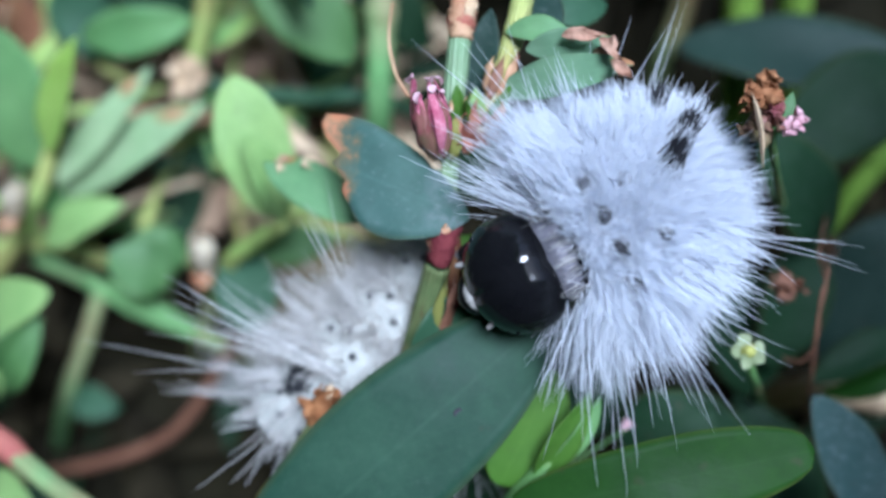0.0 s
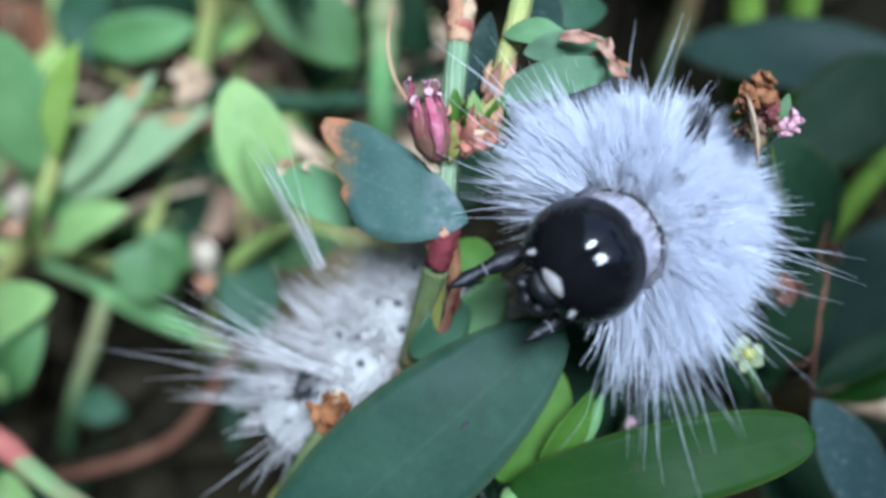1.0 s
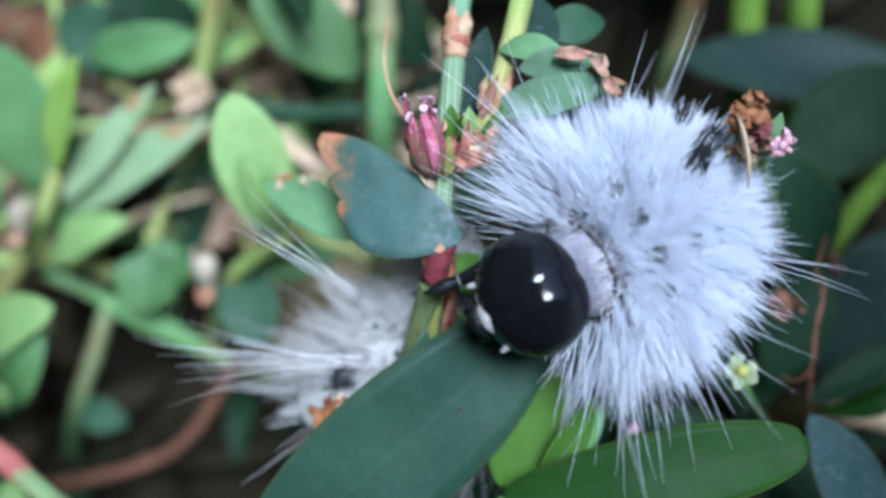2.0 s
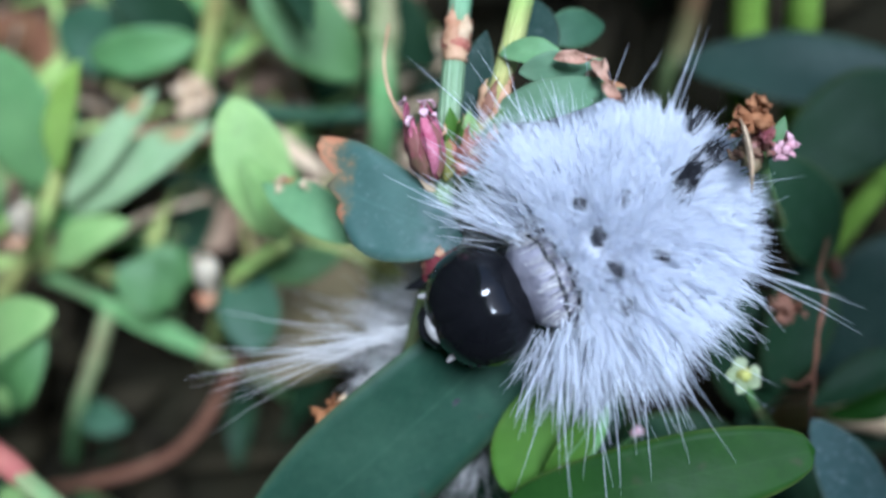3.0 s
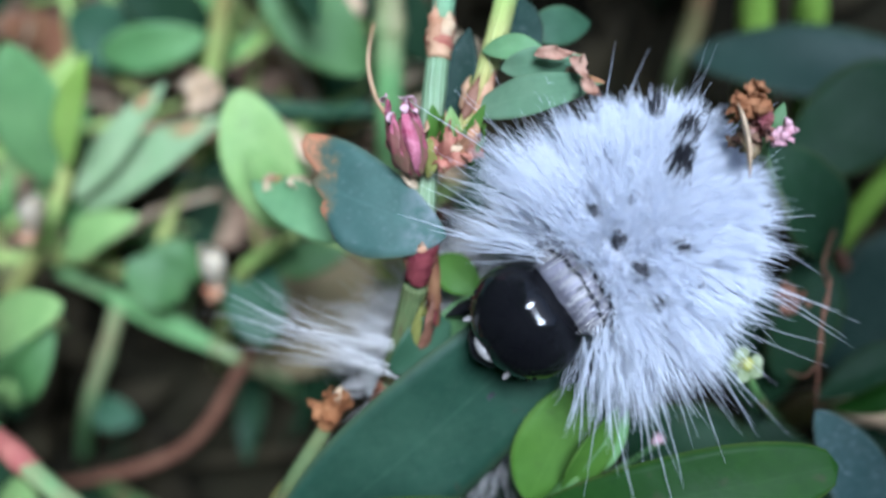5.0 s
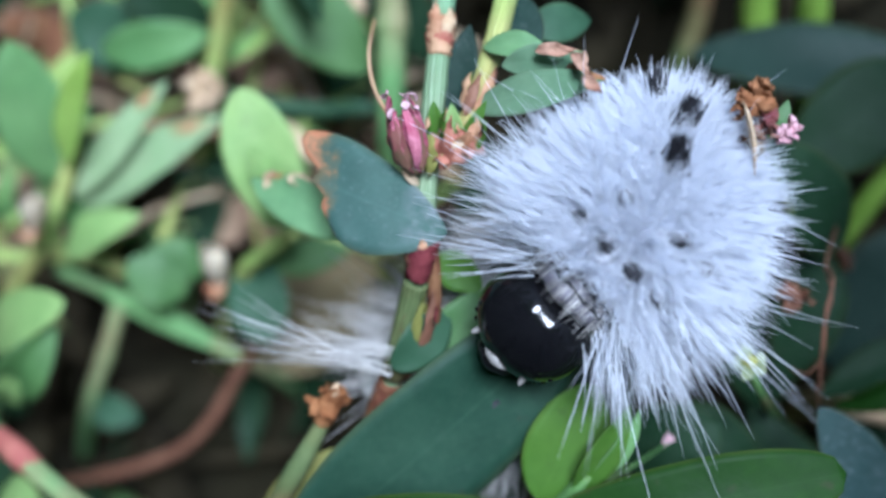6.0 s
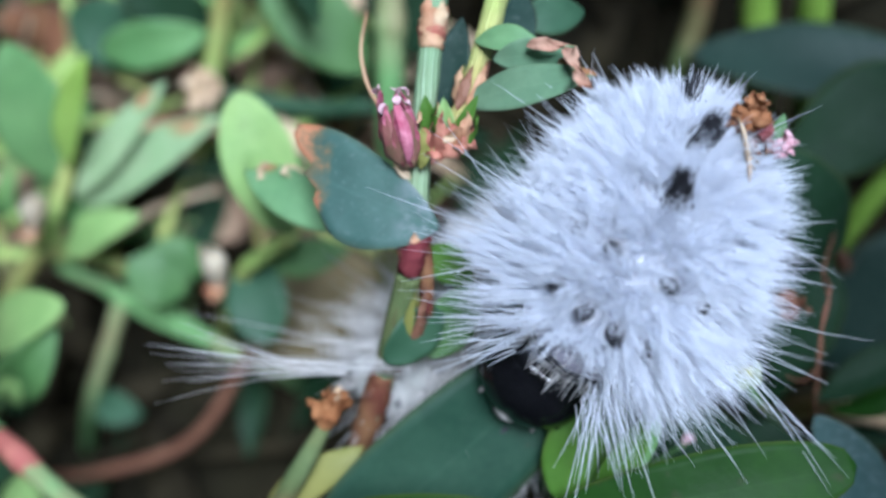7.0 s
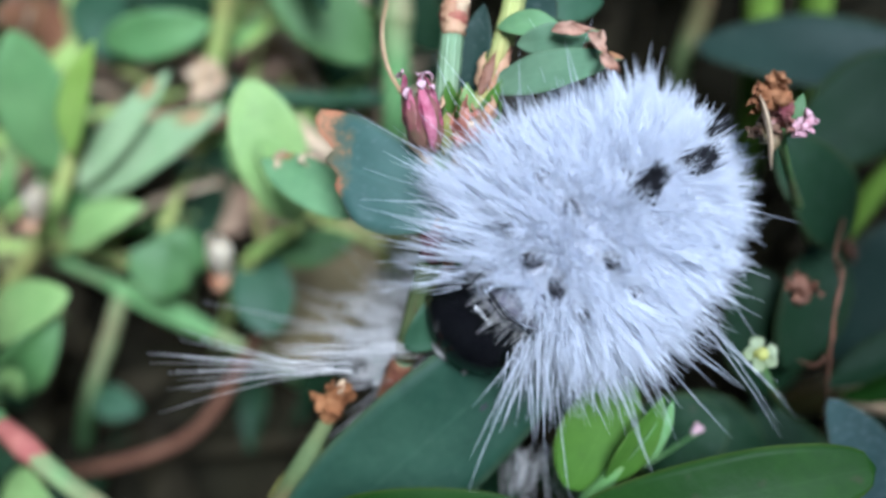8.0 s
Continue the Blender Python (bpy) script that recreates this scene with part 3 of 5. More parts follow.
def build_left_shoot():
    p = thing("knotweed_plant", (-18.82, 0.55, -16.00), "bright green knotweed shoot with pointed young leaves", "plant", "knotweed")
    stem(p, [(-17.15, 5.16, -14.00), (-18.23, 2.83, -15.00), (-20.08, 0.29, -17.00), (-24.29, -3.43, -22.00), (-27.91, -6.14, -26.50)], [0.652/2, 0.852/2, 1.003/2, 0.5], STEM_YELLOW)
    leaf(p, (-18.49, 3.60, -15.00), (-18.92, 9.38, -11.00), 3.322, LEAF_FRESH, bend=0.05, up=(0.15, 0.1, 1), peak=0.5, power=0.6)
    leaf(p, (-17.52, 4.16, -14.00), (-14.76, 8.55, -9.00), 1.738, LEAF_YOUNG, bend=0.03, fold=0.35, up=(-0.3, 0, 1))
    leaf(p, (-17.47, 2.83, -15.00), (-12.70, 7.90, -13.00), 1.554, LEAF_TIPPED, bend=0.06, up=(0.3, 0.3, 1))
    leaf(p, (-17.52, 2.50, -16.00), (-10.43, 6.42, -14.00), 2.426, LEAF_TIPPED, bend=0.08, up=(0.1, 0.3, 1), peak=0.4)
    leaf(p, (-18.30, 0.16, -16.00), (-14.09, 1.98, -14.00), 2.094, LEAF_PALE, bend=0.1, up=(-0.1, 0.4, 1), fold=0.3)
    leaf(p, (-19.16, 1.88, -17.00), (-15.44, 2.89, -16.00), 1.560, LEAF_MID, bend=0.1)
    bud(p, (-19.03, 1.40, -14.00), (-18.35, 3.11, -12.00), 1.526, PETAL_CREAM, PETAL_CREAM, "small white flower bud", 4, 0.12)
    crumple(p, (-19.15, 1.15, -14.00), 1.253, SHEATH, 5, 8, "tan papery sheath", "sheath")


build_left_shoot()


def build_left_edge_leaves():
    p = thing("knotweed_plant", (-23.51, -7.21, -20.00), "pale green knotweed sprig with rounded leaves", "plant", "knotweed")
    stem(p, [(-19.15, -3.99, -14.00), (-22.19, -6.44, -18.00), (-26.67, -9.85, -26.50)], [0.4, 0.5, 0.5], STEM_PALE)
    leaf(p, (-20.91, -3.74, -14.00), (-16.16, -1.83, -10.00), 2.535, LEAF_PALE, bend=0.12, up=(0, 0.3, 1), peak=0.55, power=0.55)
    leaf(p, (-19.78, -5.51, -13.00), (-16.91, -2.70, -11.00), 2.293, LEAF_MID, bend=0.25, fold=0.6, up=(0.3, -0.2, 1), power=0.55)
    leaf(p, (-20.41, -6.24, -14.00), (-18.09, -3.53, -11.00), 1.448, LEAF_PALE, bend=0.2, fold=0.4, up=(0.4, -0.2, 1))
    leaf(p, (-21.28, -7.38, -17.00), (-19.86, -5.43, -16.00), 1.560, LEAF_SHADED)
    leaf(p, (-17.60, -1.35, -18.40), (-10.20, -4.55, -16.60), 1.100, LEAF_FRESH, "long pale-edged leaf in the shade", bend=0.04, fold=0.3, up=(0.1, 0.3, 1))
    leaf(p, (-18.60, -7.20, -20.00), (-15.90, -7.90, -20.00), 1.800, LEAF_DEEP, bend=0.1)


build_left_edge_leaves()


def build_red_jointed_stem():
    p = thing("knotweed_plant", (-18.81, -6.66, -8.00), "thick green knotweed stem with a reddish joint", "plant", "knotweed")
    stem(p, [(-20.29, -6.01, -10.00), (-17.11, -7.44, -7.00), (-15.03, -8.73, -6.00), (-12.41, -10.22, -5.00), (-10.54, -14.37, -10.00), (-11.24, -23.43, -26.50)], [0.800/2, 0.840/2, 0.800/2, 0.800/2, 0.800/2], STEM_PALE)
    stem(p, [(-17.99, -6.94, -7.60), (-16.86, -7.54, -6.80), (-15.98, -8.12, -6.40)], [0.820/2, 1.060/2, 0.880/2], JOINT_RED, "reddish joint of the stem", "joint")
    leaf(p, (-19.65, -10.12, -12.00), (-16.81, -10.65, -10.00), 2.173, LEAF_PALE, up=(0, 0.2, 1))


build_red_jointed_stem()


def build_runners():
    """Stems that run along the ground, one by one."""
    for label, mat, rad, pts in (
        ("reddish-brown runner stem arching over the dark soil", STEM_BROWN, 22, [(-8.78, -3.04, -15.00), (-10.29, -5.27, -17.00), (-13.26, -9.01, -19.00), (-18.52, -11.02, -21.00), (-25.44, -12.63, -26.50)]),
        ("pale green upright stem in the shade", STEM_PALE, 28, [(-16.21, -1.72, -18.00), (-17.37, -4.63, -19.00), (-18.50, -7.21, -20.00), (-20.96, -10.77, -26.50)]),
        ("pale green runner stem lying across the shade", STEM_PALE, 24, [(-20.17, -0.39, -20.00), (-17.09, -1.62, -19.00), (-13.03, -3.47, -18.00), (-9.90, -4.74, -17.00), (-8.15, -7.69, -26.50)]),
        ("green runner stem lying across the shaded ground", LEAF_DEEP, 28, [(-12.45, 8.06, -17.00), (-9.23, 7.38, -17.00), (-6.29, 7.10, -17.00), (-2.83, 6.95, -17.00), (2.58, 5.59, -26.50)]),
        ("orange-brown dry stem lying across the shaded ground", SHEATH, 30, [(-17.10, 6.12, -20.00), (-14.05, 6.40, -19.00), (-12.00, 6.45, -19.20), (-8.15, 7.75, -26.50)]),
        # takes the darkened litter colour as its shade
        ("brown dry stem low down, darkened in colour for shade", LITTER_SHADED, 30, [(-15.33, -10.50, -23.00), (-11.82, -10.21, -23.00), (-7.72, -9.91, -23.00), (-4.45, -12.01, -26.50)]),
        ("pale green upright stem among shaded leaves", STEM_PALE, 46, [(-2.65, 13.28, -11.00), (-2.66, 10.16, -12.00), (-2.76, 7.16, -13.00), (-3.02, 4.71, -16.00), (-3.83, -1.20, -26.50)]),
        ("yellow-green stem among shaded leaves", STEM_YELLOW, 50, [(-2.61, 1.53, -14.00), (-2.96, -0.24, -17.00), (-3.83, -3.67, -26.50)]),
        ("green upright grass stem in the shade", STEM_GRASS, 58, [(12.94, 14.27, -12.00), (13.48, 11.00, -15.00), (14.08, 7.15, -19.00), (15.00, 3.74, -26.50)]),
        ("green upright grass stem in the shade", STEM_GRASS, 56, [(15.35, 14.27, -12.00), (15.93, 11.26, -15.00), (16.65, 8.79, -19.00), (18.09, 4.35, -26.50)]),
        ("dull green grass stem in the shade", STEM_DULL, 40, [(11.43, 14.06, -14.00), (10.95, 10.95, -16.00), (10.26, 8.37, -18.00), (10.37, 5.59, -26.50)]),
        ("green knotweed stem slanting among the leaves", STEM_GRASS, 40, [(20.80, 6.75, -10.00), (18.37, 3.81, -11.00), (16.88, 1.25, -13.00), (16.30, -1.30, -17.00), (16.86, -4.91, -26.50)]),
        ("tan dry twig among the leaves", DRY_PALE, 58, [(21.21, -6.25, -11.00), (18.73, -6.18, -12.00), (16.88, -6.13, -13.00), (16.32, -6.97, -18.00), (17.17, -8.61, -26.50)]),
    ):
        p = thing("plant_stem", pts[0], label, "stem", "ground stems")
        r = 0.027 * rad / 2
        stem(p, pts, [r] * 3, mat)
        if "grass" in label:
            continue
        a, b = Vector(pts[1]), Vector(pts[2])
        d = (b - a).normalized() * r
        stem(p, [a - d, a + d * 0.1, a + d * 1.2], [r * 1.02, r * 1.22, r * 1.03], mat, "swollen joint", "joint", rough=0.15)


build_runners()


def build_top_shoot():
    p = thing("knotweed_plant", (-11.96, 7.30, -18.00), "yellow-green knotweed stem with a peach-coloured dried node", "plant", "knotweed")
    stem(p, [(-9.63, 14.51, -12.00), (-10.67, 11.26, -15.00), (-11.62, 8.76, -17.00), (-12.57, 6.88, -19.00), (-14.94, 3.43, -26.50)], [0.900/2, 0.980/2, 0.940/2], STEM_YELLOW)
    crumple(p, (-11.67, 7.63, -16.00), 2.600, DRY_PALE, 9, 3, "peach-coloured dried sheath round the node", "sheath")
    leaf(p, (-16.60, 9.70, -16.00), (-11.30, 10.40, -15.00), 2.300, LEAF_FRESH, bend=0.1, up=(0, -0.4, 1), power=0.6)
    leaf(p, (-14.60, 9.80, -17.00), (-18.30, 11.60, -16.50), 3.400, LEAF_DEEP, bend=0.1, up=(0, -0.2, 1), power=0.6)
    stem(p, [(-11.28, 9.91, -16.20), (-13.20, 9.60, -16.60), (-15.40, 9.90, -16.60)], [0.16, 0.2, 0.16], STEM_GREEN, "thin leaf stalk", "stalk", sides=7)
    leaf(p, (-11.48, 10.61, -17.00), (-15.39, 12.56, -14.00), 2.809, LEAF_SHADED, bend=0.1)
    leaf(p, (-11.20, 7.97, -19.00), (-7.23, 6.33, -19.00), 1.616, LEAF_MID, bend=0.1)


build_top_shoot()


def build_top_leaves():
    p = thing("knotweed_plant", (-7.65, 17.26, -18.00), "dark green oval leaves hanging among upright stems", "plant", "knotweed")
    stem(p, [(-8.46, 12.82, -13.00), (-10.88, 17.26, -18.00), (-14.02, 22.88, -26.50)], [0.5, 0.5], STEM_GREEN)
    leaf(p, (-8.46, 12.82, -13.00), (-3.91, 8.42, -14.00), 3.384, LEAF_MID, bend=0.1, peak=0.5, power=0.6)
    leaf(p, (-4.19, 13.05, -15.00), (-0.64, 9.29, -17.00), 2.809, LEAF_SHADED, bend=0.1)
    leaf(p, (-6.24, 14.51, -20.00), (-5.30, 6.07, -22.00), 3.064, LEAF_SHADED, bend=0.1)


build_top_leaves()


def build_middle_sprig():
    p = thing("knotweed_plant", (-7.58, 0.51, -12.00), "light green knotweed sprig with oval leaves", "plant", "knotweed")
    stem(p, [(-6.35, 1.05, -9.00), (-7.91, 0.26, -11.00), (-9.33, -0.71, -13.00), (-11.15, -3.20, -18.00), (-13.40, -6.14, -26.50)], [0.696/2, 0.836/2, 0.789/2], STEM_YELLOW)
    leaf(p, (-6.69, 1.27, -9.00), (-8.20, 6.68, -7.00), 2.941, LEAF_PALE, bend=0.06, fold=0.22, up=(0.15, 0.1, 1), peak=0.55, power=0.55)
    leaf(p, (-6.46, 1.27, -9.00), (-7.67, 4.40, -6.00), 1.783, LEAF_PALE, bend=0.1, fold=0.5, up=(0.5, 0.1, 1), peak=0.5, power=0.6)
    leaf(p, (-12.58, -1.53, -16.00), (-15.17, -0.23, -15.00), 2.809, LEAF_MID, bend=0.1, up=(0.2, 0.3, 1), power=0.6)
    leaf(p, (-12.01, -0.50, -17.00), (-14.40, 0.42, -16.00), 2.298, LEAF_MID, bend=0.1, up=(0.2, 0.3, 1), power=0.6)
    leaf(p, (-8.96, 0.02, -13.00), (-8.01, -3.60, -12.00), 2.776, LEAF_DEEP, bend=0.06, up=(0, 0.2, 1), peak=0.5, power=0.5)
    leaf(p, (-8.22, -0.22, -13.00), (-4.53, 0.52, -13.00), 1.690, LEAF_MID, bend=0.06)
    bud(p, (-10.19, -0.94, -12.00), (-9.89, 0.67, -10.00), 1.705, PETAL_CREAM, PETAL_CREAM, "small white flower bud", 4, 0.14)
    crumple(p, (-10.12, -1.18, -12.00), 1.328, SHEATH, 5, 9, "tan papery sheath", "sheath")


build_middle_sprig()


def build_dead_leaves():
    """Broad dead leaves on the ground between the plants."""
    for label, mat, a, b, w in (
        # the olive one is added in place of a lit stretch of soil
        ("olive-brown leaf shape standing in for lit soil", LIT_SOIL_OLIVE, (-1.78, 1.70, -20.00), (-10.31, -5.64, -21.00), 5.850),
        ("pinkish-brown dead leaf lying on the soil", DEAD_PINK, (-12.20, 11.54, -22.00), (-8.75, 9.82, -22.00), 3.166),
        ("pinkish-brown dead leaf lying on the soil", DEAD_PINK, (-8.31, 10.27, -23.00), (-5.38, 7.05, -23.00), 2.340),
        ("brown dead leaf lying on the soil", LITTER_LIT, (-15.03, 3.25, -23.00), (-11.05, 1.18, -22.00), 3.510),
        ("reddish-brown dead leaf lying on the soil", STEM_RED, (-24.00, 12.60, -22.00), (-18.90, 10.40, -22.00), 2.600),
    ):
        p = thing("dead_leaf", a, label, "leaf", "dead leaves")
        v, f, uv = blade(local(p, a), local(p, b), w, bend=0.06, fold=0.15, wave=0.06, seed=int(w * 100))
        part("blade", mesh_of("blade", v, f, mat, uv), p)
        d = Vector(a) - Vector(b)
        stem(p, [a, Vector(a) + d * 0.12 - Z, Vector(a) + d * 0.25 - Z * 4], [0.14, 0.1], STEM_BROWN, "short dry stalk", "stalk", sides=6)


build_dead_leaves()


# ---- plants at the right ----
def build_right_plants():
    # most leaves here carry the shade of this side in their base colour
    p = thing("knotweed_plant", (20.96, 9.55, -14.00), "bluish-green leaf of a plant, darkened in colour for shade", "plant", "knotweed")
    stem(p, [(21.06, 9.87, -13.00), (25.20, 10.26, -18.00), (30.13, 10.84, -26.50)], [0.5, 0.5], STEM_GREEN)
    leaf(p, (21.43, 7.41, -13.00), (10.49, 9.22, -15.00), 3.560, LEAF_BLUE_SHADED, bend=0.08, up=(0, 0.25, 1), power=0.6)
    p = thing("knotweed_plant", (19.70, 7.02, -12.00), "green leaf with brown specks, darkened in colour for shade", "plant", "knotweed")
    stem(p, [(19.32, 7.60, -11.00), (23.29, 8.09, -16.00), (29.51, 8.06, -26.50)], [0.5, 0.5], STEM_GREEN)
    leaf(p, (19.17, 7.68, -10.00), (13.72, 3.62, -10.00), 4.062, LEAF_SHADED, bend=0.06, up=(0.1, 0.2, 1), power=0.6)
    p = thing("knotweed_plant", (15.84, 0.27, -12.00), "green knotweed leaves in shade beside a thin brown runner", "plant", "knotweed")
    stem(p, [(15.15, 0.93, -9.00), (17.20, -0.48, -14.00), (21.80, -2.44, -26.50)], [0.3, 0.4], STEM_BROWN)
    leaf(p, (15.11, 0.36, -8.00), (11.98, 4.19, -6.00), 3.343, LEAF_SHADED, "green leaf with a yellowish rim, shade in its colour", bend=0.1, up=(0.25, 0.2, 1), power=0.55)
    leaf(p, (15.00, 0.49, -10.00), (13.37, -4.85, -10.00), 3.018, LEAF_SHADED, bend=0.1, up=(0.2, 0, 1), power=0.55)
    leaf(p, (12.22, -0.69, -11.00), (13.18, -6.25, -12.00), 3.621, LEAF_SHADED, bend=0.1, power=0.6)
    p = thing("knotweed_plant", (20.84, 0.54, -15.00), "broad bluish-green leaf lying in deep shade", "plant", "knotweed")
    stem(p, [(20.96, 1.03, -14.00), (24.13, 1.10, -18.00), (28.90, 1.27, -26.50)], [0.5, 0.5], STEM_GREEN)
    leaf(p, (20.42, 1.47, -12.00), (16.57, -4.99, -14.00), 5.290, LEAF_BLUE_SHADED, bend=0.06, up=(-0.1, 0.1, 1), peak=0.5, power=0.55)
    p = thing("knotweed_plant", (18.94, -3.69, -10.00), "small folded green leaves at the edge of a plant, shade in their colour", "plant", "knotweed")
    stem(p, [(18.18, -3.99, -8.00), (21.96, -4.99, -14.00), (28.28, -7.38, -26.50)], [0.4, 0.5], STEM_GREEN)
    leaf(p, (18.41, -3.32, -8.00), (14.40, -5.33, -8.00), 1.671, LEAF_SHADED, bend=0.1, fold=0.3, up=(0, 0.5, 1))
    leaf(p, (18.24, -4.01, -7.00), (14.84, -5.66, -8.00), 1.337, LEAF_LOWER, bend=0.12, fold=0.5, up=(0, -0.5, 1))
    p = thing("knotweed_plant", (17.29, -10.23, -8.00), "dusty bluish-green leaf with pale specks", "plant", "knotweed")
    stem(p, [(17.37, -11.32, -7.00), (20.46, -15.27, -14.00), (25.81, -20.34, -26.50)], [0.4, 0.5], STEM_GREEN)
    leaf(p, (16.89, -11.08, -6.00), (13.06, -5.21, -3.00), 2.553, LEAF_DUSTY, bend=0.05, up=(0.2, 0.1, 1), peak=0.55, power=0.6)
    leaf(p, (16.08, -12.53, -12.00), (12.22, -6.13, -11.00), 3.138, LEAF_SHADED, bend=0.1, up=(0.2, 0.2, 1))


build_right_plants()


def build_brown_runner():
    p = thing("thin_runner", (13.71, 1.04, -4.00), "thin wiry brown runner hanging between leaves", "stem")
    stem(p, [(14.79, 1.22, -7.00), (13.60, -0.18, -4.00), (13.53, -1.18, -3.00), (13.26, -2.38, -3.00), (13.40, -4.06, -4.00), (13.84, -5.53, -6.00), (16.07, -8.00, -14.00), (19.63, -11.08, -26.50)], [0.06, 0.055, 0.06, 0.05, 0.04], STEM_BROWN, sides=7)
    stem(p, [(13.58, -0.28, -3.60), (13.49, -0.77, -2.60), (13.27, -1.77, -2.80), (13.40, -3.22, -3.60), (12.99, -4.06, -4.00), (12.42, -3.95, -4.50)], [0.045, 0.05, 0.03], STEM_BROWN, sides=7)
    crumple(p, (12.38, -1.31, -4.00), 1.838, STEM_BROWN, 8, 21, "curled dry reddish-brown scrap of leaf", "dry_leaf")


build_brown_runner()


def build_right_flower():
    p = thing("knotweed_flower", (10.67, 2.84, -2.00), "dried brown and pink knotweed flower on a short stalk", "flower")
    stem(p, [(9.98, 3.90, 2.80), (10.60, 2.95, 1.00), (12.80, 1.70, -6.00), (15.94, -0.98, -14.00), (19.94, -3.67, -26.50)], [0.18, 0.13, 0.2, 0.3], STEM_GREEN)
    crumple(p, (9.40, 4.62, 4.00), 1.560, DRY_DARK, 15, 31, "withered orange-brown petals", "dry_flower")
    crumple(p, (9.55, 3.78, 3.40), 1.800, CALYX, 13, 33, "dull red-green calyx", "calyx")
    crumple(p, (10.42, 3.72, 3.60), 1.060, PINK_PALE, 11, 35, "small pale pink flower", "flower")
    leaf(p, (8.98, 4.55, 4.60), (9.35, 2.38, 4.40), 0.420, DRY_PALE, "pale dry curled petal", bend=0.03, fold=0.5, thick=0.05, up=(1, 0, 0.4))
    leaf(p, (10.25, 3.50, 2.60), (10.70, 4.80, 2.80), 0.520, LEAF_MID, "small green bract", bend=0.1)


build_right_flower()


def build_small_flower():
    p = thing("small_flower", (11.20, -4.37, -5.00), "tiny yellow-centred flower with pale greenish petals", "flower")
    stem(p, [(10.35, -3.61, -1.60), (11.87, -5.32, -6.00), (17.47, -9.23, -26.50)], [0.14, 0.2], STEM_GREEN, sides=8)
    c = Vector((10.28, -3.45, -1.00))
    for k in range(5):
        a = 1.2566 * k + 0.5
        d = Vector((math.cos(a), math.sin(a) * 0.75, 0.25 - math.sin(a) * 0.6))
        leaf(p, c + d * 0.15, c + d * (0.62 + 0.09 * ((k * 2) % 4)), 0.46 + 0.04 * (k % 3), PETAL_WHITE, "pale petal", bend=0.1, fold=0.3, peak=0.6, thick=0.05)
    v, f = tube([local(p, c - Z * 0.2), local(p, c + Z * 0.1), local(p, c + Z * 0.35)], [0.16, 0.26, 0.12], 10, 4, 0.3, 2)
    part("flower_heart", mesh_of("flower_heart", v, f, PETAL_YELLOW), p, "yellow flower centre")


build_small_flower()


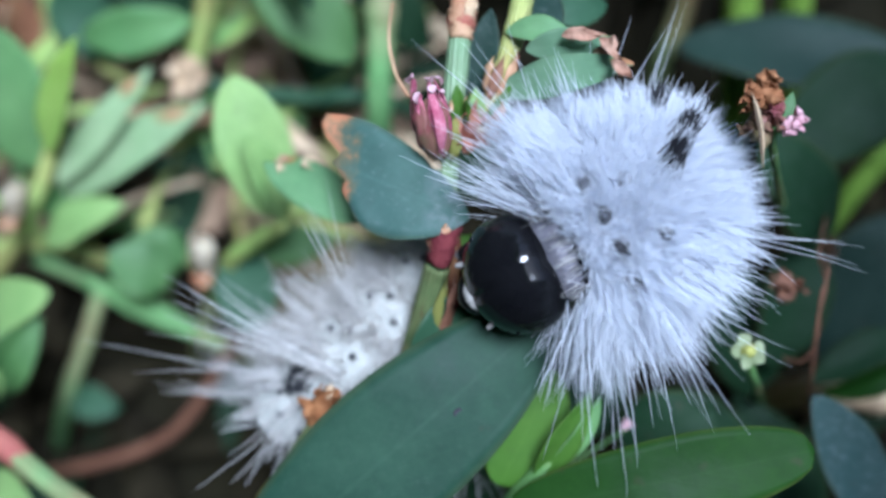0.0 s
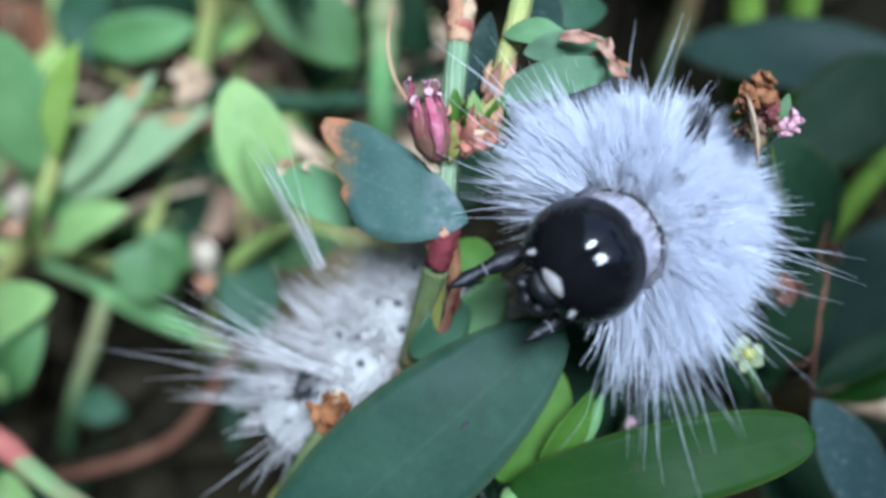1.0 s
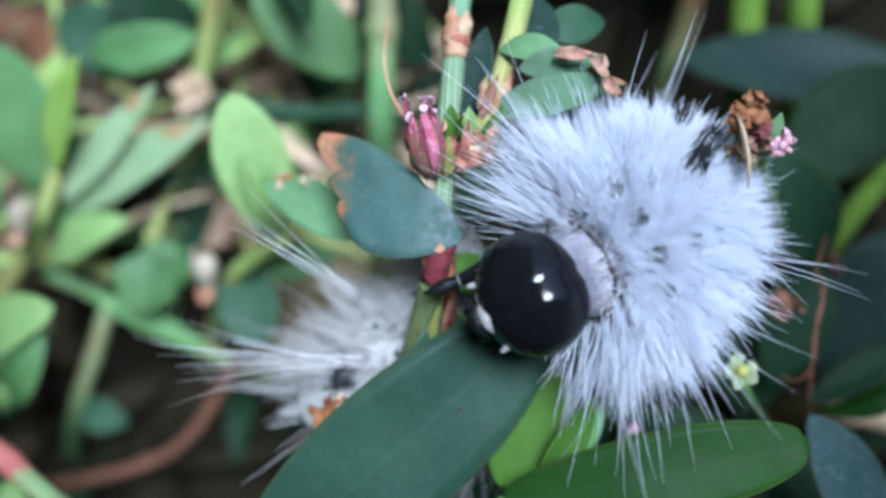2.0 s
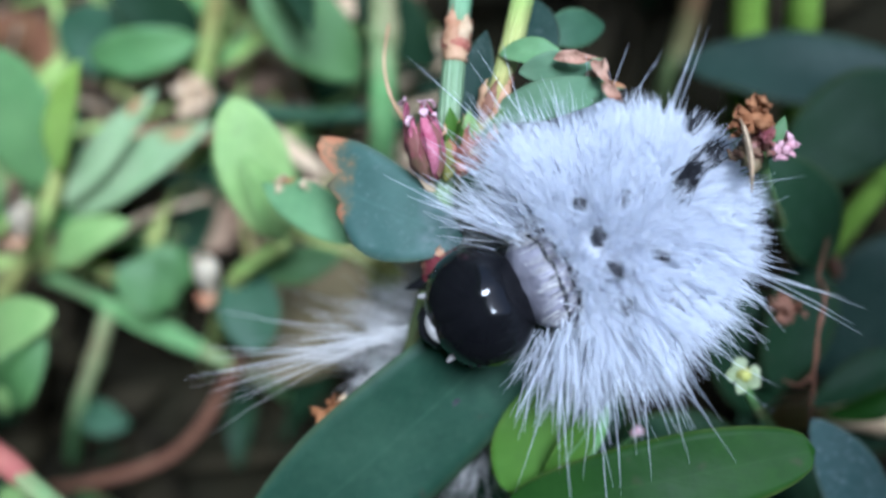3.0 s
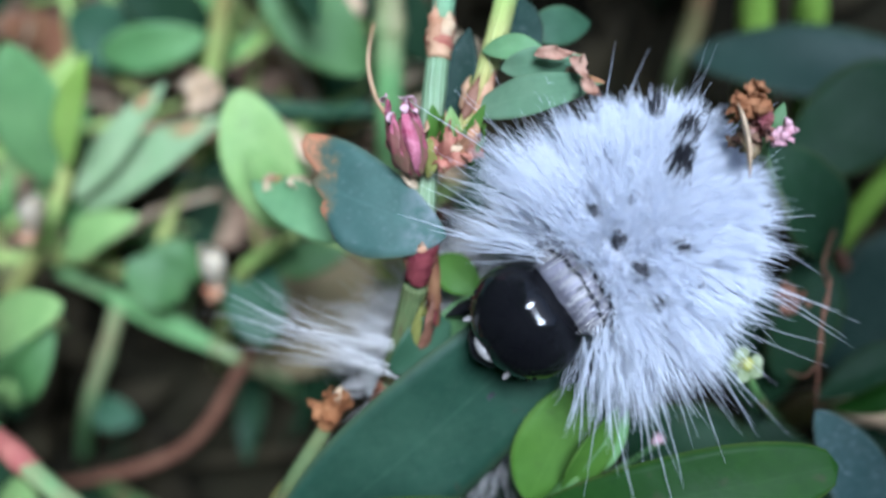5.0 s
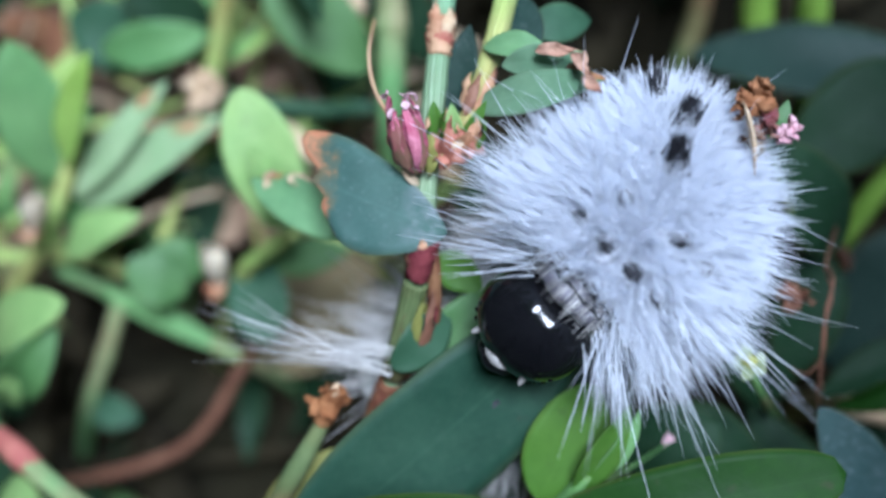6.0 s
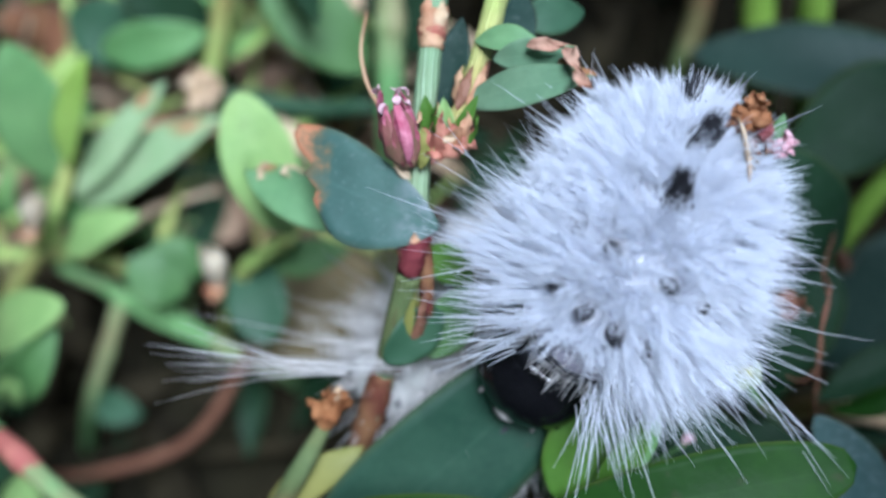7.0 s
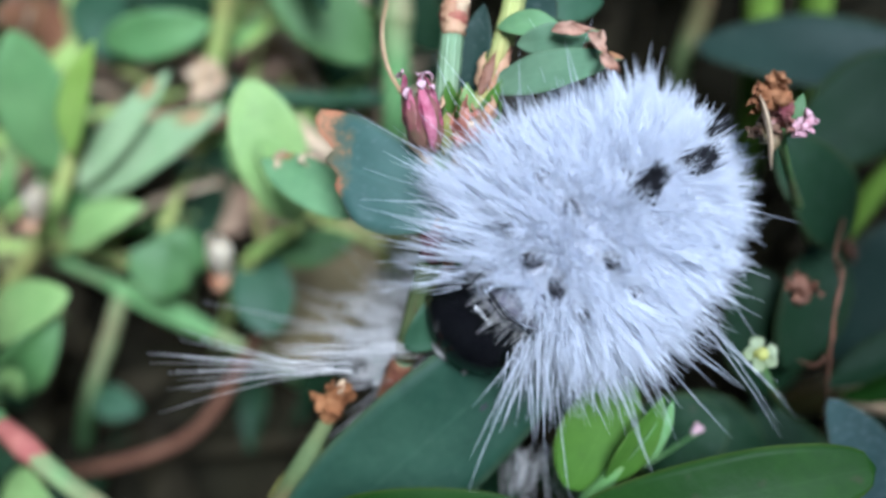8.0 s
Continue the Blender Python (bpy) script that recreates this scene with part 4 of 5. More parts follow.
# ---- leafy stem in the middle, which the caterpillar climbs ----
def build_climbed_stem():
    p = thing("knotweed_plant", (-0.47, -2.32, -2.00), "knotweed stem with brown joints, pink flower and scarred leaves", "plant")
    stem(p, [(0.99, 11.72, -2.00), (0.67, 8.19, 0.00), (0.44, 5.70, 0.50), (0.20, 3.32, 0.50), (0.02, 0.39, 0.50), (-0.45, -1.48, -0.30), (-1.10, -3.84, -1.60), (-1.89, -6.00, -3.20), (-3.21, -9.11, -8.00), (-4.61, -13.01, -14.00), (-6.61, -19.11, -26.50)],
         [0.743/2, 0.780/2, 0.743/2, 0.706/2, 0.706/2, 0.743/2], STEM_MAIN)
    stem(p, [(0.74, 8.04, 0.30), (0.63, 7.65, 0.40), (0.57, 6.80, 0.50)], [0.761/2, 0.910/2, 0.761/2], SHEATH, "pinkish papery joint sheath", "sheath", rough=0.3)
    stem(p, [(0.64, 7.59, 0.42), (0.61, 7.36, 0.45), (0.59, 7.17, 0.50)], [0.836/2, 0.947/2, 0.836/2], BRACT_RED, "rust-red joint band", "joint", rough=0.35)
    sheath(p, (0.59, 6.99, 0.50), (0.77, 8.68, 0.30), 0.400, 5, (DRY_PALE, SHEATH, BRACT_RED), 3)
    stem(p, [(0.05, 0.71, 0.60), (0.00, 0.20, 0.80), (-0.15, -0.46, 0.50)], [0.743/2, 0.873/2, 0.724/2], SHEATH_RED, "dark red swollen joint", "joint", rough=0.3)
    sheath(p, (-0.07, -0.26, 0.60), (0.11, 1.15, 0.60), 0.409, 6, (SHEATH_RED, STEM_BROWN, SHEATH), 5)
    sheath(p, (-0.36, -3.01, -0.80), (0.29, -0.53, 0.60), 0.371, 6, (STEM_BROWN, SHEATH_RED, LEAF_YELLOW), 7, "brown torn bract")
    stem(p, [(-1.20, -3.95, -1.70), (-1.53, -4.89, -2.30), (-2.06, -6.28, -3.50), (-2.39, -7.09, -4.40)], [0.840/2, 1.020/2, 0.990/2, 0.860/2], STEM_RED, "reddish-brown torn sheath on the stem", "sheath", rough=0.2)
    stem(p, [(-0.17, -0.53, 0.30), (-0.45, -1.48, -0.30), (-1.10, -3.84, -1.60)], [0.860/2, 0.880/2, 0.860/2], STEM_DULL, "dull green stretch of stem with brown crust", "crust", rough=0.05)
    stem(p, [(0.29, 1.12, 0.40), (0.41, -0.54, 0.20), (0.21, -2.44, -0.80), (-0.75, -3.84, -1.60)], [0.409/2, 0.483/2, 0.371/2], STEM_RED, "reddish side shoot", "side_shoot")
    bud(p, (-0.07, 2.94, 1.20), (-0.59, 5.31, 2.60), 1.666, PINK, CALYX, "wine-pink flower with reddish-green sepals", 5, 0.26, curl=1.0)
    crumple(p, (1.22, 3.72, 1.50), 1.700, BRACT_RED, 11, 41, "reddish papery node", "sheath")
    sheath(p, (1.11, 3.19, 0.90), (1.48, 4.87, 2.00), 0.557, 9, (SHEATH, LEAF_BRIGHT, BRACT_RED, DRY_PALE, LEAF_PALE), 11)
    sheath(p, (0.51, 2.74, 0.90), (0.68, 4.92, 1.60), 0.483, 6, (LEAF_PALE, SHEATH, LEAF_YELLOW), 12)
    stem(p, [(0.84, 3.50, 0.50), (1.52, 4.73, 1.00), (2.03, 6.05, 0.60), (2.62, 8.19, 0.00), (3.21, 11.60, -3.00)], [0.483/2, 0.557/2, 0.743/2, 0.780/2], STEM_YELLOW, "yellow-green side branch", "branch")
    sheath(p, (1.41, 4.45, 1.00), (2.20, 6.57, 0.80), 0.371, 6, (SHEATH, STEM_BROWN, BRACT_RED, LEAF_YELLOW), 13)
    leaf(p, (0.95, 4.66, 0.00), (1.58, 7.83, 0.40), 1.226, LEAF_BLUE_SHADED, bend=0.03, up=(-0.2, 0, 1))
    leaf(p, (0.56, 3.93, 0.80), (0.43, 5.21, 1.40), 0.557, LEAF_BRIGHT, "small yellow-green bract", bend=0.1, fold=0.4)
    leaf(p, (1.11, 3.75, 0.80), (1.03, 5.10, 1.60), 0.631, LEAF_PALE, "small pale bract", bend=0.1, fold=0.4)
    leaf(p, (1.33, 3.62, 1.20), (2.13, 5.13, 2.00), 0.483, LEAF_BRIGHT, "small yellow-green bract", bend=0.1, fold=0.4)
    leaf(p, (1.19, 3.55, 1.00), (1.68, 4.12, 2.40), 0.557, SHEATH, "papery bract", bend=0.1, fold=0.4)
    leaf(p, (-0.07, 2.57, 0.80), (-0.57, 3.03, 1.40), 0.297, DRY_PALE, "papery bract", bend=0.1, fold=0.4)
    leaf(p, (2.00, 7.00, 0.80), (4.30, 6.55, 1.40), 1.021, LEAF_BITTEN, bend=0.15, up=(0, 0.4, 1), fold=0.3)
    leaf(p, (2.60, 6.30, 1.60), (5.20, 6.50, 2.80), 1.100, LEAF_BITTEN_DARK, "green leaf with a brown bitten edge", bend=0.08, up=(0, -0.3, 1), ragged=0.1)
    leaf(p, (1.70, 5.00, 1.00), (5.70, 5.45, 4.00), 1.350, LEAF_BITTEN_DARK, "dark green leaf with a torn brown end", bend=0.06, up=(0.2, 0.2, 1), ragged=0.1, power=0.6)
    for a, b, w in (((3.60, 6.50, 2.80), (5.05, 6.45, 3.40), 0.420), ((4.73, 6.35, 3.20), (5.35, 5.35, 4.60), 0.480), ((4.96, 5.51, 4.20), (5.56, 4.89, 4.80), 0.380), ((4.54, 5.90, 3.00), (5.31, 5.90, 3.60), 0.327)):
        leaf(p, a, b, w, TORN, "torn brown leaf end", bend=0.12, fold=0.5, thick=0.05, wave=0.15, ragged=0.4, twist=40)
    leaf(p, (3.35, 7.93, -1.00), (5.67, 8.41, -2.00), 1.393, LEAF_DEEP, bend=0.1)
    leaf(p, (3.16, 9.16, -1.00), (3.55, 6.52, 0.00), 1.300, LEAF_BLUE_SHADED, bend=0.06, up=(0.2, 0, 1))
    leaf(p, (0.85, 0.98, 1.00), (-3.64, 2.81, 0.40), 3.343, LEAF_SCAR, "dark bluish leaf with a rust-brown broken end", bend=0.05, fold=0.1, up=(-0.1, 0.15, 1), peak=0.52, power=0.68, blunt=0.72, slant=0.28, ragged=0.10)
    leaf(p, (-2.68, 1.04, -2.40), (-6.44, 3.16, -3.60), 1.736, LEAF_BITTEN, "pale green leaf with a bitten brown edge", bend=0.05, up=(0, 0.2, 1), power=0.5, ragged=0.12)
    crumple(p, (-5.75, 3.02, -3.60), 1.266, DRY_PALE, 6, 61, "tan dry edge of the bitten leaf", "dry_edge")
    crumple(p, (-4.57, 2.99, -3.20), 1.062, DRY_PALE, 6, 62, "tan dry edge of the bitten leaf", "dry_edge")
    leaf(p, (0.80, -1.60, -0.60), (-1.00, -3.45, -0.10), 1.650, LEAF_DEEP, "small dark green leaf in the axil", bend=0.1, up=(0.3, -0.3, 1), power=0.55)
    leaf(p, (0.35, 0.35, -0.90), (1.95, -0.85, -0.70), 1.350, LEAF_BRIGHT, "yellow-green leaf in the axil", bend=0.05)
    leaf(p, (0.25, -3.30, -0.90), (2.05, -0.95, -0.80), 1.750, LEAF_MID, "green leaf in the axil", bend=0.05, up=(0.1, -0.1, 1), power=0.55)
    stem(p, [(-1.10, 4.90, 0.50), (-1.55, 5.75, 0.30), (-1.78, 6.90, 0.00), (-1.70, 8.30, -1.00)], [0.06, 0.06, 0.04], SHEATH, "thin dry tendril", "tendril", sides=7)
    return p


climbed = build_climbed_stem()


def build_dry_bud():
    p = thing("dried_flower_bud", (-5.15, -7.78, -2.00), "dried orange-brown flower bud on a green stalk", "flower")
    stem(p, [(-4.09, -5.49, -1.20), (-4.69, -6.61, -1.40), (-5.67, -8.29, -1.80), (-7.23, -10.60, -4.00), (-9.38, -14.37, -10.00), (-13.09, -20.34, -26.50)], [0.446/2, 0.780/2, 0.669/2, 0.631/2], STEM_DULL)
    stem(p, [(-4.36, -5.95, -1.20), (-4.03, -5.30, -0.90), (-3.69, -4.69, -0.60)], [0.557/2, 0.817/2, 0.297/2], DRY, "shrivelled flower tube", "flower_tube", rough=0.5)
    crumple(p, (-4.05, -5.22, -0.80), 1.650, DRY, 12, 51, "crumpled orange-brown petals", "dry_flower")
    leaf(p, (-3.96, -5.16, -0.70), (-3.65, -4.44, -0.30), 0.330, DRY_PALE, "pale dry tip", bend=0.1, fold=0.6)
    leaf(p, (-6.67, -9.16, -3.00), (-3.14, -6.90, -2.60), 1.332, LEAF_YELLOW, "yellowing leaf", bend=0.08, up=(0, 0.1, 1))
    return p


dry_bud = build_dry_bud()


# ---- leaves in front ----
def build_front_leaf():
    p = thing("knotweed_leaf", (-5.39, -11.01, -4.00), "broad dark green leaf that the caterpillar crawls over", "leaf")
    stem(p, [(-6.76, -11.12, 0.00), (-7.67, -12.26, -3.00), (-9.23, -14.46, -8.00), (-13.71, -21.89, -26.50)], [0.3, 0.35, 0.5], STEM_GREEN)
    leaf(p, (-6.76, -11.12, 0.00), (3.64, -2.00, 0.40), 4.735, LEAF_BIG, "broad smooth green blade with a dark speck", bend=0.05, fold=0.1, up=(-0.12, 0.05, 1), peak=0.5, power=0.5, thick=0.16)
    v, f = tube([local(p, (0.47, -5.23, 0.75)), local(p, (0.53, -5.29, 0.95))], [0.16, 0.2], 8, 3, 0.3, 3)
    part("speck", mesh_of("speck", v, f, WART), p, "dark speck")
    return p


front_leaf = build_front_leaf()


def build_low_leaf():
    p = thing("knotweed_leaf", (-1.10, -9.77, 3.00), "smooth green leaf at the foot of the caterpillar", "leaf")
    stem(p, [(-4.41, -9.09, 4.00), (-5.83, -11.12, 0.00), (-8.45, -15.76, -10.00), (-11.86, -22.20, -26.50)], [0.25, 0.3, 0.5], STEM_GREEN)
    leaf(p, (-4.35, -8.97, 4.50), (2.30, -8.11, 6.00), 1.787, LEAF_LOWER, "smooth green blade", bend=0.08, fold=0.1, up=(0, 0.1, 1), power=0.55)
    return p


low_leaf = build_low_leaf()


def build_lower_right_leaf():
    p = thing("knotweed_leaf", (2.26, -9.53, -2.00), "smooth mid-green leaf spread out below the caterpillar", "leaf")
    stem(p, [(2.21, -8.49, 0.60), (2.07, -9.92, -2.00), (2.23, -13.90, -10.00), (2.66, -20.96, -26.50)], [0.3, 0.35, 0.5], STEM_GREEN)
    leaf(p, (2.13, -8.51, 0.50), (11.76, -6.33, 1.50), 2.716, LEAF_LOWER, "smooth mid-green blade", bend=0.06, fold=0.1, up=(0.05, 0.15, 1), peak=0.58, power=0.38, thick=0.14)
    return p


lower_leaf = build_lower_right_leaf()


def build_young_leaves():
    p = thing("knotweed_shoot", (2.65, -8.56, -2.00), "bright yellow-green young knotweed shoot", "plant")
    stem(p, [(3.73, -6.67, 0.00), (2.94, -7.71, -0.60), (2.16, -9.05, -2.00), (1.69, -12.46, -8.00), (1.73, -19.73, -26.50)], [0.483/2, 0.631/2, 0.631/2], STEM_GREEN)
    leaf(p, (1.92, -7.98, -1.00), (3.70, -4.02, -0.50), 2.700, LEAF_BRIGHT, bend=0.04, up=(0.1, 0.1, 1), power=0.55)
    leaf(p, (3.02, -7.67, -0.40), (4.73, -4.60, 1.00), 1.151, LEAF_BRIGHT, bend=0.06, fold=0.35, up=(0.3, 0, 1))
    leaf(p, (3.56, -7.07, -0.20), (5.08, -4.74, 0.60), 0.854, LEAF_FRESH, bend=0.1, fold=0.5, up=(0.5, -0.2, 1))
    # loose bristles added here in place of the caterpillar's underside hair
    rng = random.Random(5)
    roots = [local(p, (0.67 + rng.gauss(0, 0.55), -7.75 + rng.uniform(0.2, 1.0), -3.2 + rng.gauss(0, 0.3))) for _ in range(45)]
    ways = [Vector((rng.gauss(-0.15, 0.3), -1, rng.gauss(0.1, 0.3))).normalized() for _ in roots]
    v, f = bristles(roots, ways, [rng.uniform(0.8, 2.2) for _ in roots], 0.018, 0.3, 5)
    part("hair_tuft", mesh_of("hair_tuft", v, f, HAIR_DULL), p, "tuft of grey hair standing in for the caterpillar's underside bristles", "stuff")
    crumple(p, (6.50, -6.15, -3.00), 0.60, PINK_PALE, 6, 91, "tiny withered pink bud", "bud")
    stem(p, [(6.50, -6.35, -3.10), (5.20, -7.40, -4.00), (3.00, -8.20, -2.60)], [0.06, 0.07, 0.08], STEM_GREEN, "thin stalk of the bud", "stalk", sides=6)
    return p


young_shoot = build_young_leaves()


def build_shaded_leaf():
    p = thing("knotweed_plant", (9.27, -9.34, -8.00), "green leaf below the caterpillar, darkened in colour for shade", "plant")
    stem(p, [(7.33, -7.83, -7.00), (7.63, -10.12, -12.00), (9.45, -14.17, -26.50)], [0.3, 0.4], STEM_GREEN)
    # shade under the caterpillar comes from the darkened leaf colour
    leaf(p, (6.75, -7.67, -6.00), (9.99, -6.04, -5.00), 3.343, LEAF_SHADED, bend=0.1, up=(0, 0.2, 1), power=0.55)
    leaf(p, (8.33, -5.89, -9.00), (12.42, -8.39, -9.00), 2.674, LEAF_SHADED, bend=0.1)
    leaf(p, (2.58, -2.65, -8.00), (7.04, -7.11, -8.00), 4.457, LEAF_SHADED, bend=0.1)


build_shaded_leaf()



# ---- caterpillar ----
SEGMENTS = 6


def ring_point(a, x, r):
    """A place on a body ring: a is the angle from the back, in degrees."""
    t = radians(a)
    return Vector((x, math.sin(t) * r, math.cos(t) * r * 0.96))


def ring_mesh(r, half, material, ridges=0, seed=0, taper=0.0):
    """One soft body ring, swollen in the middle. ridges: cross folds; taper: how it narrows to the front."""
    rows = 14
    verts, faces = [], []
    n = 28
    for i in range(rows + 1):
        u = 2 * i / rows - 1
        q = r * (1 - 0.22 * abs(u) ** 2.6)
        q *= 1 - taper * max(0, u + 0.2)
        if ridges:
            q *= 1 + 0.035 * math.cos(u * ridges * math.pi)
        if i in (0, rows):
            q *= 0.55
        for s in range(n):
            a = 360 * s / n
            p = ring_point(a, u * half, q)
            p += p.normalized() * 0.05 * noise.noise((p.x * 2 + seed, p.y * 2, p.z * 2))
            verts.append(p)
    for i in range(rows):
        for s in range(n):
            a, b = i * n + s, i * n + (s + 1) % n
            faces.append((a, b, b + n, a + n))
    faces.append(tuple(reversed(range(n))))
    faces.append(tuple(rows * n + s for s in range(n)))
    return mesh_of("segment", verts, faces, material)


WART_ANGLES = (-22, 22, -62, 62, -100, 100)


def coat(r, half, count, seed, short=1.2, long=2.6, lean=0.0, whisk=0.04, spread=0.5, reach=135, back=1.0, bare=0, locks=230, side=1.02, share=0.6, sparse=0.0, clear=(22, 62)):
    """The roots, ways and lengths of the bristles on one ring; most of them lean together in pointed locks."""
    rng = random.Random(seed)

    def one():
        if rng.random() < 0.3:
            a, x, scatter = rng.choice(WART_ANGLES) + rng.gauss(0, 9), rng.gauss(0, half * 0.3), spread
        else:
            a, x, scatter = rng.uniform(-reach, reach), rng.uniform(-half, half), spread * 0.6
        p = ring_point(a, x, r * 0.97)
        out = Vector((0, p.y, p.z)).normalized()
        way = out + Vector((rng.gauss(lean, scatter * 0.7) + x / half * 0.35, rng.gauss(0, scatter * 0.5), rng.gauss(0, scatter * 0.5)))
        length = rng.uniform(short, long) * (back + (side - back) * min(1, abs(a) / 85) ** 1.5)
        return a, x, way.normalized(), length

    tips = []
    for _ in range(locks):
        a, x, way, length = one()
        tips.append((a, x, ring_point(a, x, r * 0.97) + way * length * 1.05, length))
    roots, ways, lengths = [], [], []
    for _ in range(count):
        if rng.random() < share:
            a, x, tip, length = rng.choice(tips)
            a, x = a + rng.gauss(0, 8), x + rng.gauss(0, 0.22)
            p = ring_point(a, x, r * 0.97)
            off = tip + Vector((rng.gauss(0, 1), rng.gauss(0, 1), rng.gauss(0, 1))) * (0.075 * length) - p
            way, length = off.normalized(), off.length * rng.uniform(0.72, 1.06)
        else:
            a, x, way, length = one()
            p = ring_point(a, x, r * 0.97)
        if abs(a) < bare or min(abs(abs(a) - w) * r * 0.0175 for w in clear) < 0.38 and abs(x) < 0.42:
            continue
        if abs(a) < 52 and rng.random() < sparse:
            continue
        if rng.random() < whisk:
            length *= rng.uniform(1.4, 1.9)
        roots.append(p)
        ways.append(way)
        lengths.append(length)
    return roots, ways, lengths


def build_segment(cat, name, r, half, count, seed, material, hair, label, ridges=0, black=0, dot=0.22, thin=0.012, fur=0, taper=0.0, warts=(), clear_warts=False, **kw):
    ob = part(name, ring_mesh(r, half, material, ridges, seed, taper), cat, label)
    v, f = bristles(*coat(r, half, count, seed, **kw), thin, 0.10, seed)
    part("bristles", mesh_of("bristles", v, f, hair), ob, "dense soft white bristles" if hair is HAIR_WHITE else "ivory bristles", "stuff")
    rng = random.Random(seed + 900)
    if fur:
        spots = [(rng.uniform(-75, 75), rng.uniform(-1.15, 1.15) * half) for _ in range(fur)]
        spots = [(a, x) for a, x in spots if not clear_warts or abs(x) > 0.4 or min(abs(abs(a) - w) for w in kw["clear"]) > 10]
        roots = [ring_point(a, x, r * 0.95) for a, x in spots]
        ways = [(Vector((0, p.y, p.z)).normalized() + Vector((rng.gauss(0, 0.45), rng.gauss(0, 0.35), rng.gauss(0, 0.2)))).normalized() for p in roots]
        v, f = bristles(roots, ways, [rng.uniform(0.5, 1.0) for _ in roots], 0.014, 0.15, seed)
        part("underfur", mesh_of("underfur", v, f, hair), ob, "short soft white underfur", "stuff")
    height = 0.5 if clear_warts else 0.06
    for a in ((-58, 62) if black else warts or (-24, 24, -62, 62) if dot > 0.15 else (-22, 22, -62, 62, 4)) if dot else ():
        c = ring_point(a, 0.5 if dot < 0.15 and abs(a) not in (22, 62) else 0, r * 0.99)
        out = Vector((0, c.y, c.z)).normalized()
        v, f = tube([c - out * 0.1, c + out * height, c + out * (height + 0.12)], [dot, dot, dot * 0.4], 8, 3, 0.15, seed)
        part("wart", mesh_of("wart", v, f, WART), ob, "dark wart")
        if dot < 0.15:
            continue
        n = 13
        ways = [(out + Vector((rng.gauss(0, 0.1), rng.gauss(0, 0.1), rng.gauss(0, 0.1)))).normalized() for _ in range(n)]
        lens = [rng.uniform(0.55, 0.9) * (0.9 if warts else 0.6) for _ in range(n)]
        v, f = bristles([c + out * 0.05 + Vector((rng.gauss(0, 0.09), rng.gauss(0, 0.09), 0)) for _ in range(n)], ways, lens, 0.085, 0.05, seed + a)
        part("black_tuft", mesh_of("black_tuft", v, f, HAIR_BLACK), ob, "small tuft of black bristles", "stuff")
    if black:
        # hairs from a broad foot that lean together to one point
        roots = [Vector((rng.gauss(0, 0.17), rng.gauss(0, 0.23), r * 0.95)) for _ in range(80)]
        point = Vector((-0.55, rng.choice((-0.3, 0.3)), r + black))
        ways = [point + Vector((rng.gauss(0, 0.12), rng.gauss(0, 0.16), rng.gauss(0, 0.1))) - q for q in roots]
        v, f = bristles(roots, [w.normalized() for w in ways], [w.length * rng.uniform(0.7, 1.0) for w in ways], 0.05, 0.05, seed)
        part("black_crest", mesh_of("black_crest", v, f, HAIR_BLACK), ob, "pointed crest of black hair", "stuff")
    return ob


def build_leg(owner, root, way, bendto, seed, size=1.0):
    """A short jointed leg that ends in a claw."""
    way, bendto = Vector(way).normalized() * size, Vector(bendto).normalized() * size
    a = Vector(root)
    knee, ankle = a + way * 0.9, a + way * 1.3 + bendto * 0.5
    tip = ankle + bendto * 0.8
    line = [a, a + way * 0.25, a + way * 0.5, a + way * 0.72, knee, (knee + ankle) / 2, ankle, ankle + bendto * 0.4, tip]
    v, f = tube(line, [0.40, 0.46, 0.33, 0.42, 0.27, 0.34, 0.21, 0.23, 0.05], 10, 3, 0.14, seed)
    leg = part("leg", mesh_of("leg", v, f, LEG_BLACK), owner, "glossy black jointed leg with pale bands")
    for p, q, r in ((a + way * 0.47, a + way * 0.53, 0.37), (knee - way * 0.03, knee + way * 0.03, 0.31), (ankle - bendto * 0.03, ankle + bendto * 0.03, 0.235)):
        v, f = tube([p, q], [r, r], 10, 2)
        part("joint_band", mesh_of("joint_band", v, f, LEG_BAND), leg, "pale joint band")


